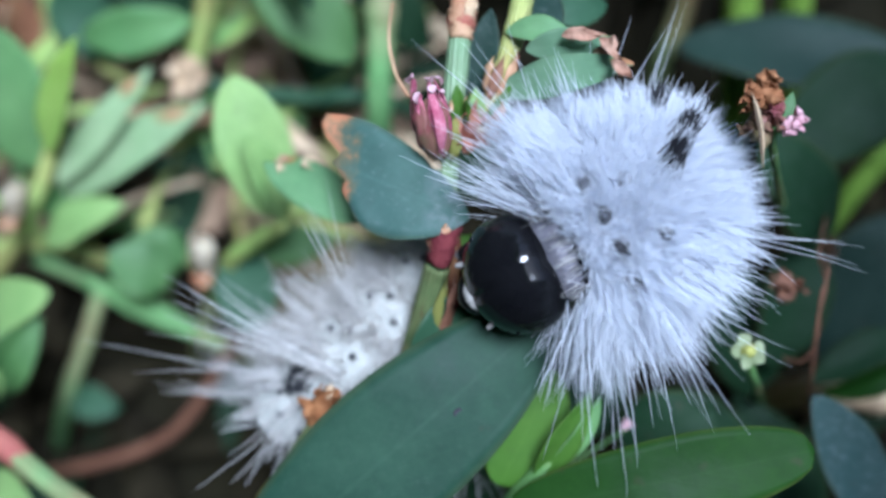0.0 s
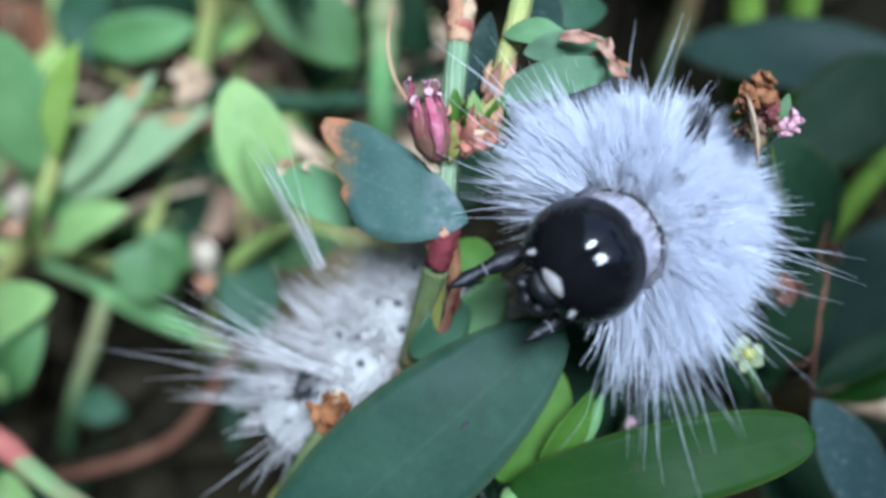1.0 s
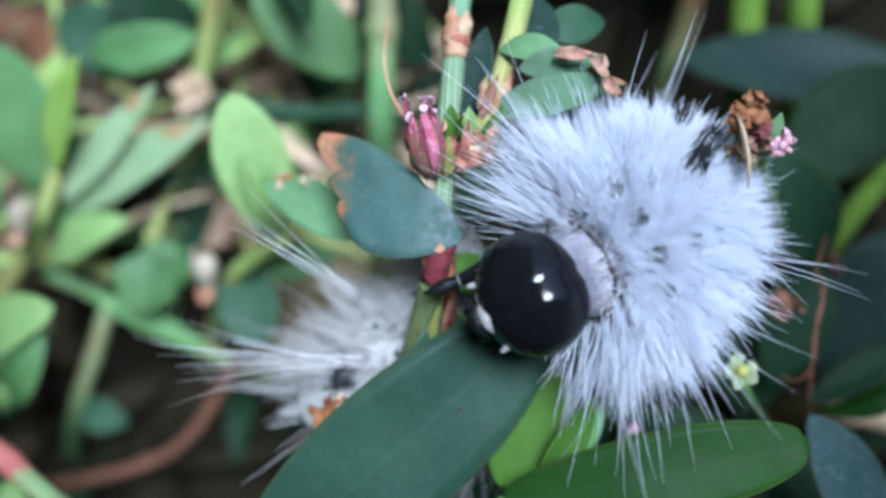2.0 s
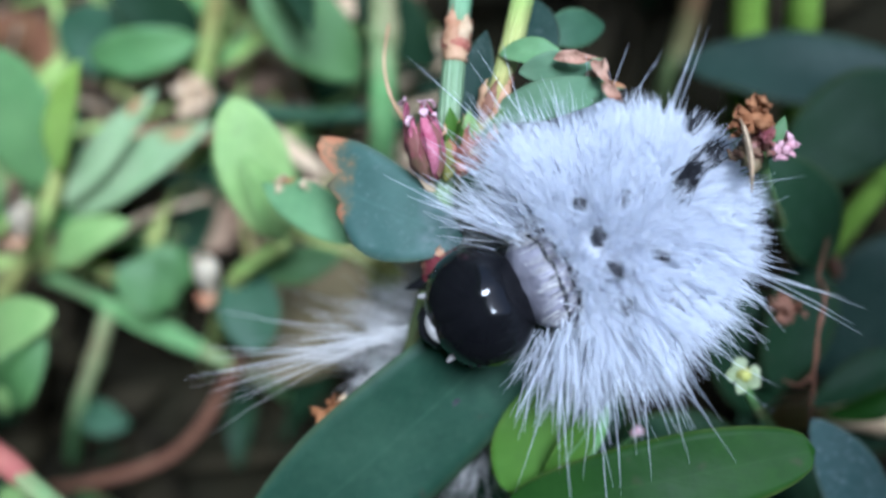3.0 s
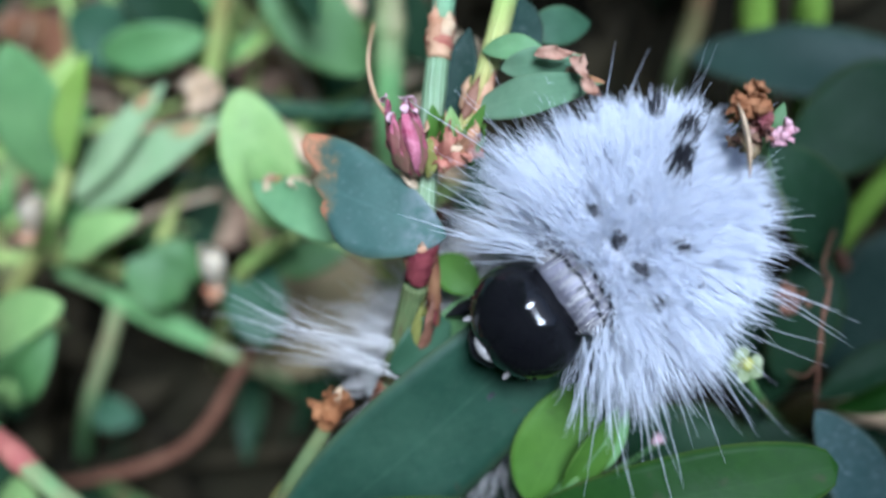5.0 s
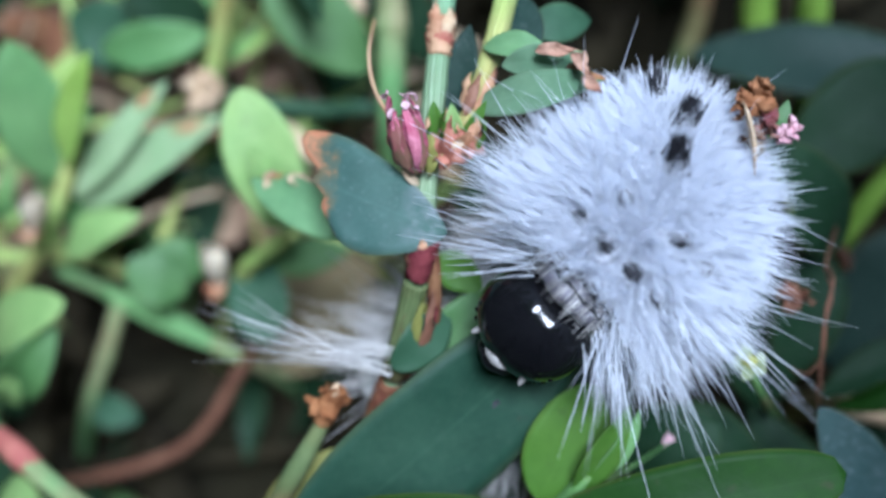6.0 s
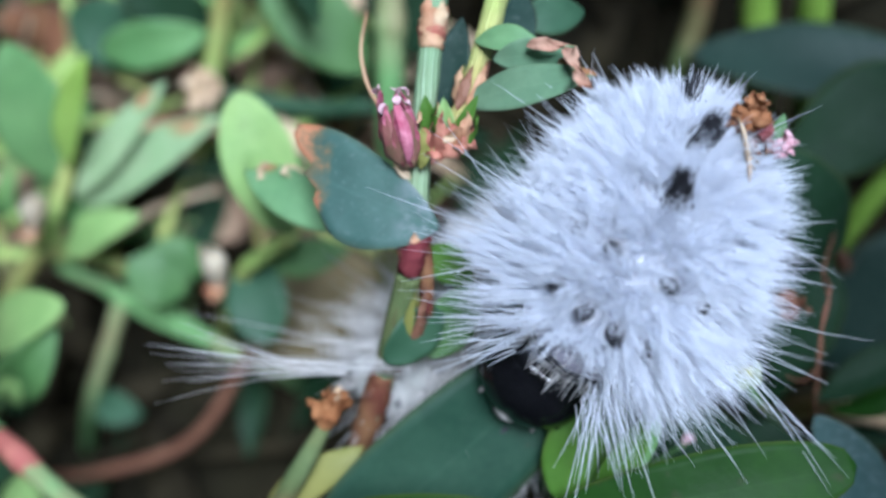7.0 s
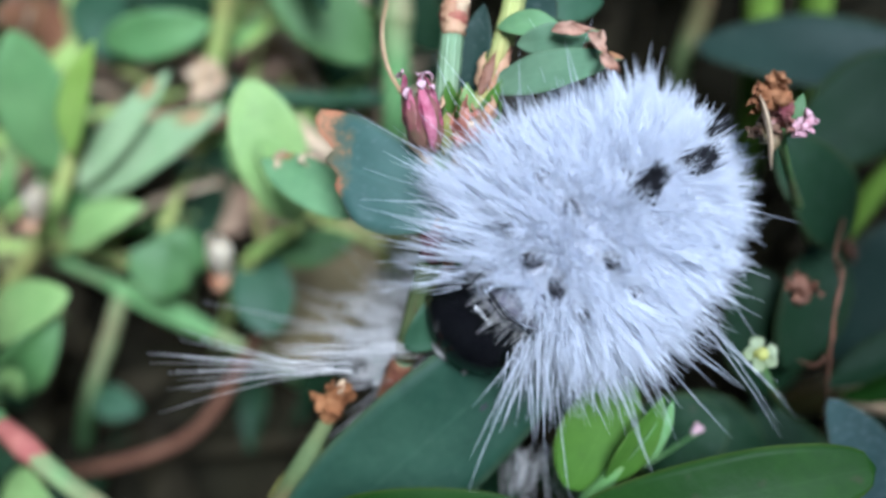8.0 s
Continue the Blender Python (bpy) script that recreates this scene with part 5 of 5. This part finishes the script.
def build_head(cat):
    """A glossy black head of two lobes. It faces along +x, with its crown to +z."""
    n, rows = 40, 28
    verts, faces = [], []
    for i in range(rows + 1):
        t = math.pi * i / rows
        for s in range(n):
            a = 2 * math.pi * s / n
            d = Vector((math.cos(t), math.sin(t) * math.sin(a), math.sin(t) * math.cos(a)))
            groove = 0.05 * math.exp(-(d.y / 0.07) ** 2) * (1 if d.z > -0.1 else 0.4)
            chin = 0.12 * max(0, -d.z) ** 2
            verts.append(Vector((d.x * 1.62, d.y * 1.92, d.z * 1.86)) * (1 - groove - chin))
    for i in range(rows):
        for s in range(n):
            a, b = i * n + s, i * n + (s + 1) % n
            faces.append((a, a + n, b + n, b))
    head = part("head", mesh_of("head", verts, faces, BLACK), cat, "glossy black rounded head")
    # pale clypeus low on the face, with the dark lip below it
    v, f = tube([(1.33, -0.52, -0.66), (1.42, -0.25, -0.64), (1.45, 0, -0.60), (1.42, 0.25, -0.64), (1.33, 0.52, -0.66)], [0.06, 0.2, 0.25, 0.2, 0.06], 12, 5)
    part("clypeus", mesh_of("clypeus", v, f, CLYPEUS), head, "cream face plate above the lip")
    v, f = tube([(1.2, -0.5, -1.05), (1.34, 0, -1.12), (1.2, 0.5, -1.05)], [0.2, 0.3, 0.2], 10, 5)
    part("lip", mesh_of("lip", v, f, LEG_BLACK), head, "dark lip")
    for k, (y, z, r) in enumerate(((0.0, -1.78, 0.36), (-0.42, -1.66, 0.3), (0.42, -1.66, 0.3))):
        v, f = tube([(0.5, y, z * 0.92), (0.85, y, z), (1.1, y * 0.9, z * 0.98)], [r, r, r * 0.5], 10, 4, 0.2, k)
        part("mouthpart", mesh_of("mouthpart", v, f, LEG_BLACK), head, "mottled mouthpart")
    for side in (-1, 1):
        v, f = tube([(1.1, 1.0 * side, -0.7), (1.24, 1.06 * side, -0.78), (1.36, 1.1 * side, -0.84)], [0.13, 0.10, 0.05], 8, 4)
        part("antenna", mesh_of("antenna", v, f, CLYPEUS), head, "short pale antenna")
        for k in range(4):
            t = 0.5 + 0.28 * k
            c = Vector((1.62 * math.cos(1.0) , 1.92 * math.sin(1.0) * math.sin(t + 1.1) * side, 1.86 * math.sin(1.0) * math.cos(t + 1.1))) * 0.98
            d = c.normalized()
            v, f = tube([c, c + d * 0.05, c + d * 0.08], [0.1, 0.09, 0.03], 8, 2)
            part("eyelet", mesh_of("eyelet", v, f, BLACK), head)
    return head


def build_pencil(cat, length, count, hair, seed, label, fan=0.05, radius=0.021):
    """A long thin tuft of hair along +x."""
    rng = random.Random(seed)
    roots = [Vector((0, rng.gauss(0, 0.12), rng.gauss(0, 0.12))) for _ in range(count)]
    ways = [Vector((1, rng.gauss(0, fan), rng.gauss(0, fan))).normalized() for _ in range(count)]
    v, f = bristles(roots, ways, [length * rng.uniform(0.72, 1.0) for _ in range(count)], radius, 0.10, seed)
    return part("hair_pencil", mesh_of("hair_pencil", v, f, hair), cat, label, "stuff")


cat = thing("caterpillar", (4.41, -3.25, -4.00), "white tussock caterpillar with long hair and a glossy black head", "caterpillar")
BASE = cat.location / MM
front = []
for i in range(SEGMENTS):
    if i == SEGMENTS - 1:
        ob = build_segment(cat, "collar", 1.84, 1.1, 1000, 60 + i, COLLAR, HAIR_WHITE, "ridged grey collar behind the head", 3, taper=0.2, dot=0, thin=0.019, short=1.2, long=3.1, lean=0.5, reach=130, bare=40)
        rng = random.Random(7)
        spots = [(rng.uniform(-72, 72), rng.uniform(-0.6, 0.7)) for _ in range(200)]
        roots = [ring_point(a, x, 1.80 - 0.36 * max(0, x + 0.2)) for a, x in spots]
        ways = [Vector((1, p.y * rng.uniform(0.02, 0.1), p.z * rng.uniform(0.02, 0.1))).normalized() for p in roots]
        v, f = bristles(roots, ways, [rng.uniform(0.3, 0.9) for _ in roots], 0.011, 0.22, 5)
        part("bristles", mesh_of("bristles", v, f, HAIR_DULL), ob, "short pale hair lying forward on the collar", "stuff")
        spots = [(rng.uniform(-66, 66), rng.uniform(-0.3, 0.6)) for _ in range(36)]
        roots = [ring_point(a, x, 1.82 - 0.36 * max(0, x + 0.2)) for a, x in spots]
        ways = [Vector((1, p.y * 0.02, p.z * 0.02)).normalized() for p in roots]
        v, f = bristles(roots, ways, [rng.uniform(0.2, 0.45) for _ in roots], 0.018, 0.1, 6)
        part("dark_streak", mesh_of("dark_streak", v, f, HAIR_BLACK), ob, "fine dark streaks on the collar", "stuff")
        for k in (0.12, 0.46):
            v, f = tube([ring_point(a, k + 0.04 * math.sin(a * 0.2), 0.015 + 1.84 * (1 - 0.22 * abs(k / 1.1) ** 2.6) * (1 - 0.2 * max(0, k / 1.1 + 0.2)) * (1 + 0.035 * math.cos(k / 1.1 * 3 * math.pi))) for a in range(-72, 73, 12)], [0.02, 0.05, 0.085, 0.05, 0.09, 0.055, 0.02], 6, 2, 0.3)
            part("band", mesh_of("band", v, f, WART), ob, "dark cross band")
    else:
        ob = build_segment(cat, "segment", 2.05 - 0.08 * (i == 4), (1.25 if i < 4 else 0.95), 5600, 60 + i, CUTICLE, HAIR_WHITE, "plump white body ring", 0, warts=(-12, 14, -40, 42, -66, 68) if i == 4 else (), side=(0.84, 0.9, 1.0, 1.18, 1.36)[i], black=(1.1, 1.35, 1.5, 0, 0)[i], fur=(3200, 3200, 3000, 2400, 2400)[i], thin=0.019, share=0.78, sparse=(0, 0, 0.1, 0.45, 0.45)[i], clear=(13, 41, 67) if i == 4 else (24, 62), clear_warts=i >= 3, whisk=(0.01, 0.012, 0.015, 0.022, 0.03)[i], lean=(0, 0, 0, -0.05, 0.12)[i], short=0.9, long=2.6, back=(0.52, 0.50, 0.48, 0.50, 0.70)[i])
    if i >= 3:
        for side in (-1, 1):
            if i == SEGMENTS - 1:
                build_leg(ob, (0.5, 0.9 * side, -1.2), (0.72, 0.2 * side + 0.0, -0.86), (0.85, 0.05 * side - 0.08, -0.75), i * 2 + side, 1.35 - 0.2 * side)
            else:
                build_leg(ob, (0.1, 0.95 * side, -1.35), (0.35, 0.9 * side, -0.7), (0.8, 0.35 * side, -0.3), i * 2 + side)
    front.append(ob)
head = build_head(cat)
rear = [build_segment(cat, "segment", 1.75 - 0.12 * max(0, i - 2), 1.2, (1000, 1000, 1000, 620, 300)[i], 80 + i, CUTICLE_IVORY, HAIR_DULL, "pale rear body ring", dot=0.14, thin=0.019, black=(0, 0, 0, 0.5, 0)[i], whisk=0.05, locks=40, share=0.75,
                      short=1.0, long=(2.2, 2.3, 2.6, 3.0, 3.8)[i], lean=(-0.1, -0.2, -0.3, -0.5, -0.65)[i], spread=(0.4, 0.4, 0.4, 0.5, 0.7)[i], fur=(350, 350, 300, 120, 30)[i], sparse=(0.4, 0.4, 0.4, 0.3, 0.1)[i], back=(0.36, 0.40, 0.46, 0.6, 0.9)[i], side=1.1) for i in range(5)]
for i in (1, 2, 3):
    for side in (-1, 1):
        v, f = tube([(0, 0.7 * side, -1.2), (0, 0.95 * side, -1.8), (0, 1.0 * side, -2.3)], [0.5, 0.42, 0.5], 10, 4, 0.1, i)
        part("proleg", mesh_of("proleg", v, f, COLLAR), rear[i], "soft grey proleg")
pencils = [build_pencil(cat, 7.2, 14, HAIR_DULL, 1, "long ivory hair pencil at the tail", 0.07, 0.020),
           build_pencil(cat, 5.2, 9, HAIR_DULL, 2, "long ivory hair pencil at the tail", 0.06, 0.019),
           build_pencil(cat, 6.6, 5, HAIR_WHITE, 3, "long white hair pencil", 0.03, 0.019),
           build_pencil(cat, 5.0, 4, HAIR_WHITE, 4, "long white hair pencil", 0.05, 0.017)]
REACH = (7.2, 5.2, 6.6, 5.0)


# ---- what moves ----
# seconds, the head, the heading of the front, how far the rear veers from it, pitch of the rear and of the front,
# the nod of the collar and of the head against the front, all in degrees, and the spacing of the rings
BODY = [
    (0.0, (2.29, -0.79, 2.25), 207, 48, 61, -25, 26, 52, 0.71),
    (0.5, (2.96, -0.94, 2.31), 210, 48, 60, -24, 27, 54, 0.70),
    (0.8, (3.38, -0.46, 3.61), 209, 48, 62, 6, 23, 44, 0.67),
    (1.0, (4.29, -0.30, 4.22), 213, 48, 64, 30, 20, 38, 0.62),
    (1.5, (5.75, 0.35, 3.20), 234, 44, 70, 52, 12, 23, 0.56),
    (1.7, (4.70, -0.55, 4.46), 223, 42, 69, 32, 18, 36, 0.64),
    (2.2, (2.39, -0.74, 3.03), 205, 38, 64, -11, 22, 46, 0.83),
    (3.0, (1.43, -1.03, 2.51), 205, 32, 65, -19, 24, 54, 0.93),
    (3.5, (1.98, -1.42, 2.44), 209, 28, 67, -17, 22, 52, 0.86),
    (4.0, (2.30, -1.81, 2.36), 211, 37, 66, -16, 21, 50, 0.84),
    (4.5, (2.81, -1.84, 2.22), 213, 46, 65, -17, 20, 49, 0.82),
    (6.0, (3.01, -2.05, 2.00), 222, 45, 57, -36, 17, 69, 0.90),
    (6.5, (3.31, -3.20, 0.51), 230, 33, 56, -64, 16, 88, 1.13),
    (7.0, (3.25, -3.49, 0.08), 232, 21, 61, -62, 8, 80, 1.25),
    (7.5, (2.36, -3.41, 0.29), 224, 20, 61, -52, 1, 72, 1.15),
    (8.0, (0.82, -2.24, -0.10), 220, -6, 60, -57, 4, 75, 1.07),
]
# seconds, and how far the rear body has slid from where it starts
REAR = [
    (0.0, (0.00, 0.00, 0.00)),
    (0.5, (0.12, 0.00, 0.00)),
    (1.0, (0.36, -0.14, 0.00)),
    (1.5, (0.76, 0.17, 0.00)),
    (1.7, (1.05, 0.31, 0.00)),
    (2.2, (2.41, 1.02, -1.00)),
    (2.8, (4.17, 1.85, -0.70)),
    (3.0, (4.25, 1.91, -0.70)),
    (3.5, (4.20, 1.69, -0.70)),
    (4.5, (4.02, 1.47, -0.70)),
    (6.0, (3.60, 1.35, -0.90)),
    (6.5, (3.55, 1.55, -0.90)),
    (7.5, (3.50, 1.48, -0.90)),
    (8.0, (3.59, 1.38, -0.90)),
]
REAR_AT = [(0.12, -0.59, -4.00), (-1.20, -2.11, -3.70), (-2.50, -3.21, -3.50), (-3.72, -4.22, -3.50), (-4.86, -5.16, -3.80), (-5.83, -5.93, -4.20)]
# seconds, root and tip of each long hair pencil
PENCILS = [
    [
        (0.0, (-5.41, -3.31, -1.00), (-9.88, -0.93, -1.00)),
        (0.5, (-5.31, -3.38, -1.00), (-9.89, -1.00, -1.00)),
        (1.0, (-5.03, -3.61, -1.00), (-10.21, -1.43, -1.00)),
        (1.5, (-5.10, -3.33, -1.00), (-10.26, -2.20, -1.00)),
        (2.2, (-3.43, -2.86, 0.50), (-9.17, -3.06, 0.50)),
        (3.0, (-2.11, -2.31, -0.50), (-8.65, -3.93, -0.50)),
        (3.5, (-2.25, -2.32, -0.50), (-8.22, -3.09, -0.50)),
        (4.0, (-2.25, -2.88, -0.50), (-7.86, -2.24, -0.50)),
        (4.5, (-2.28, -3.21, -0.50), (-7.62, -0.96, -0.50)),
        (6.0, (-2.35, -3.57, -0.50), (-8.46, -1.60, -0.50)),
        (6.5, (-2.18, -3.54, -0.50), (-9.17, -2.20, -0.50)),
        (7.0, (-2.22, -3.48, -0.50), (-10.18, -2.80, -0.50)),
        (8.0, (-2.39, -3.95, -0.50), (-10.55, -3.69, -0.50)),
    ],
    [
        (0.0, (-3.41, -1.31, -1.00), (-4.78, 1.38, 1.00)),
        (0.5, (-3.40, -1.28, -1.00), (-5.21, 2.22, 1.00)),
        (1.0, (-3.51, -1.33, -1.00), (-6.30, 3.72, 1.00)),
        (1.5, (-3.66, -1.04, -1.00), (-7.79, 3.40, 1.00)),
        (2.2, (-2.32, -0.84, 0.50), (-5.82, 0.63, 2.50)),
        (3.0, (-1.35, -2.02, -0.50), (-5.53, -2.89, 0.50)),
        (4.5, (-1.52, -2.55, -0.50), (-6.06, -1.76, 0.50)),
        (6.5, (-1.52, -3.20, -0.50), (-5.88, -3.50, 0.50)),
        (8.0, (-1.91, -3.29, -0.50), (-6.08, -3.58, 0.50)),
    ],
    [
        (0.0, (9.34, 0.47, 1.00), (13.83, 0.05, 2.00)),
        (1.0, (9.26, 0.36, 1.00), (13.90, -0.31, 2.00)),
        (1.5, (9.50, 0.57, 1.00), (14.12, 0.05, 2.00)),
        (3.0, (9.92, 0.16, 1.00), (14.00, -1.22, 2.00)),
        (3.5, (9.87, -0.14, 1.00), (13.94, -1.61, 2.00)),
        (4.5, (9.58, -0.18, 1.00), (13.99, -1.69, 2.00)),
        (6.0, (9.06, -1.83, 1.00), (12.65, -4.73, 2.00)),
        (6.5, (9.06, -2.11, 1.00), (13.52, -6.53, 2.00)),
        (7.0, (8.94, -2.16, 1.00), (13.35, -6.76, 2.00)),
        (7.5, (8.98, -1.99, 1.00), (13.38, -5.91, 2.00)),
        (8.0, (8.29, -2.42, 1.00), (11.22, -5.58, 2.00)),
    ],
    [
        (0.0, (6.61, 4.48, 0.00), (7.80, 8.17, 1.00)),
        (1.0, (6.90, 4.54, 0.00), (8.10, 7.86, 1.00)),
        (1.5, (7.14, 4.55, 0.00), (8.61, 8.59, 1.00)),
        (3.0, (7.57, 4.68, 0.00), (8.76, 8.18, 1.00)),
        (3.5, (7.71, 4.38, 0.00), (8.88, 7.69, 2.00)),
        (4.5, (7.96, 4.88, 0.00), (8.64, 6.72, 3.00)),
        (6.5, (8.14, 4.26, 0.00), (8.31, 5.37, 4.00)),
        (8.0, (7.37, 3.61, 0.00), (7.39, 4.58, 4.00)),
    ],
]
# seconds, and how far each plant is pushed from where it starts
PUSHED = [
    [
        (0.0, (0.00, 0.00, 0.00)),
        (0.5, (0.08, -0.03, 0.00)),
        (1.0, (0.07, -0.03, 0.00)),
        (1.5, (0.18, 0.01, 0.00)),
        (3.0, (0.08, 0.06, 0.00)),
        (3.5, (-0.15, -0.03, 0.00)),
        (4.0, (-0.27, -0.27, 0.00)),
        (4.5, (-0.39, -0.23, 0.00)),
        (6.0, (-0.57, -0.19, 0.00)),
        (6.5, (-0.66, 0.25, 0.00)),
        (7.0, (-0.68, 0.37, 0.00)),
        (7.5, (-0.52, 0.25, 0.00)),
        (8.0, (-0.54, 0.23, 0.00)),
    ],
    [
        (0.0, (0.00, 0.00, 0.00)),
        (1.0, (0.35, -0.08, 0.00)),
        (1.5, (0.56, 0.13, 0.00)),
        (3.0, (0.65, 0.44, 0.00)),
        (3.5, (0.57, 0.43, 0.00)),
        (4.5, (0.57, 0.31, 0.00)),
        (6.0, (0.27, 0.37, 0.00)),
        (6.5, (0.54, 0.56, 0.00)),
        (7.5, (0.27, 0.57, 0.00)),
        (8.0, (0.05, 0.24, 0.00)),
    ],
    [
        (0.0, (0.00, 0.00, 0.00)),
        (0.5, (0.27, -0.26, 0.00)),
        (1.0, (0.39, -0.36, 0.00)),
        (1.5, (0.42, 0.32, 0.00)),
        (2.2, (0.24, 0.70, -0.80)),
        (3.0, (0.05, 1.12, -1.00)),
        (3.5, (0.38, 1.14, -1.00)),
        (4.0, (0.80, 0.87, -1.00)),
        (4.5, (1.09, 0.98, -1.00)),
        (6.0, (1.22, 0.60, -1.20)),
        (6.5, (1.73, -0.02, -1.80)),
        (7.0, (1.68, -0.15, -2.20)),
        (7.5, (1.19, 0.22, -2.10)),
        (8.0, (0.43, 0.13, -1.80)),
    ],
    [
        (0.0, (0.00, 0.00, 0.00)),
        (1.5, (0.52, 0.29, 0.00)),
        (3.0, (0.39, 0.60, 0.00)),
        (3.5, (0.35, 0.50, 0.00)),
        (4.0, (0.42, 0.51, 0.00)),
        (4.5, (0.53, 0.95, 0.00)),
        (6.0, (0.50, 1.00, 0.00)),
        (6.5, (0.72, 1.45, 0.00)),
        (7.5, (0.40, 1.32, 0.00)),
        (8.0, (0.00, 0.97, 0.00)),
    ],
    [
        (0.0, (0.00, 0.00, 0.00)),
        (0.5, (0.07, 0.37, 0.00)),
        (1.0, (0.10, 0.60, 0.00)),
        (1.5, (0.11, 0.87, 0.00)),
        (3.0, (0.20, 0.82, 0.00)),
        (3.5, (0.32, 0.58, 0.00)),
        (4.0, (0.45, 0.22, 0.00)),
        (4.5, (0.76, 0.11, 0.00)),
        (6.0, (0.98, -0.33, 0.00)),
        (6.5, (1.85, -0.35, 0.00)),
        (7.0, (1.48, 0.30, 0.00)),
        (7.5, (1.42, 0.06, 0.00)),
        (8.0, (1.52, -0.41, 0.00)),
    ],
    [
        (0.0, (0.00, 0.00, 0.00)),
        (1.0, (0.18, 0.19, 0.00)),
        (1.5, (0.36, 0.49, 0.00)),
        (3.0, (0.51, 0.58, 0.00)),
        (3.5, (0.55, 0.42, 0.00)),
        (4.5, (1.04, 0.07, 0.00)),
        (6.0, (1.38, -0.10, 0.00)),
        (6.5, (2.21, 0.04, 0.00)),
        (7.5, (2.15, 0.25, 0.00)),
        (8.0, (2.04, -0.04, 0.00)),
    ],
]


# seconds, and the roll of the broad front leaf in degrees
LEAF_ROLL = {0.0: 0, 0.5: 0, 1.0: 0, 1.5: 2, 2.2: 14, 3.0: 24, 3.5: 26, 4.0: 26, 4.5: 26, 6.0: 24, 6.5: 20, 7.0: 18, 7.5: 18, 8.0: 20}


def frame_of(at, along, back):
    x = Vector(along).normalized()
    z = Vector(back)
    z = (z - x * z.dot(x)).normalized()
    y = z.cross(x)
    m = Matrix((x, y, z)).transposed().to_4x4()
    return Matrix.Translation((Vector(at) - BASE) * MM) @ m


def body_poses(tip, heading, veer, pitch_rear, pitch_front, nod_collar, nod_head, step):
    """Poses of the front rings and the head: an arch that is followed back from the head, and whose rear veers sideways."""
    def way(k):
        a = radians(heading + veer * max(0, 1 - k / 4))
        return Vector((math.cos(a), math.sin(a), 0))

    pitch = [radians(pitch_rear + (pitch_front - pitch_rear) * i / SEGMENTS) for i in range(SEGMENTS + 1)]
    reach = [1.0] * (SEGMENTS - 2) + [1.3, 2.7]
    at = [Vector(tip)]
    for i in range(SEGMENTS - 1, -1, -1):
        mid = (pitch[i] + pitch[i + 1]) / 2
        at.insert(0, at[0] - (way(i + 0.5) * math.cos(mid) + Z * math.sin(mid)) * (reach[i] * step))
    nod = [0] * (SEGMENTS - 1) + [nod_collar, nod_head]
    out = []
    for i, a in enumerate(pitch):
        b = a + radians(nod[i])
        out.append(frame_of(at[i], way(i) * math.cos(b) + Z * math.sin(b), Z * math.cos(b) - way(i) * math.sin(b)))
    return out


def motions():
    poses = [(row[0], body_poses(*row[1:])) for row in BODY]
    for i, ob in enumerate([*front, head]):
        walk(ob, [(t, p[i]) for t, p in poses])
    for i, ob in enumerate(rear):
        a, b = Vector(REAR_AT[i]), Vector(REAR_AT[i + 1])
        walk(ob, [(t, frame_of((a + b) / 2 + Vector(d), a - b, (-0.25, 0.35, 1))) for t, d in REAR])
    for ob, length, rows in zip(pencils, REACH, PENCILS):
        walk(ob, [(t, frame_of(Vector(b) - (Vector(b) - Vector(a)).normalized() * length, Vector(b) - Vector(a), (0.1, 0.2, 1))) for t, a, b in rows])
    for ob, rows in zip((climbed, dry_bud, front_leaf, low_leaf, lower_leaf, young_shoot), PUSHED):
        home = ob.location.copy()
        if ob is front_leaf:
            # it rolls about its midrib under the weight of the head
            foot = Matrix.Translation(Vector((-6.76, -11.12, 0)) * MM - home)
            tilts = [foot @ Matrix.Rotation(radians(LEAF_ROLL[t]), 4, Vector((10.40, 9.12, 0.40))) @ foot.inverted() for t, d in rows]
            walk(ob, [(t, Matrix.Translation(home + Vector(d) * MM) @ tilt) for (t, d), tilt in zip(rows, tilts)])
        else:
            walk(ob, [(t, Matrix.Translation(home + Vector(d) * MM)) for t, d in rows])


motions()
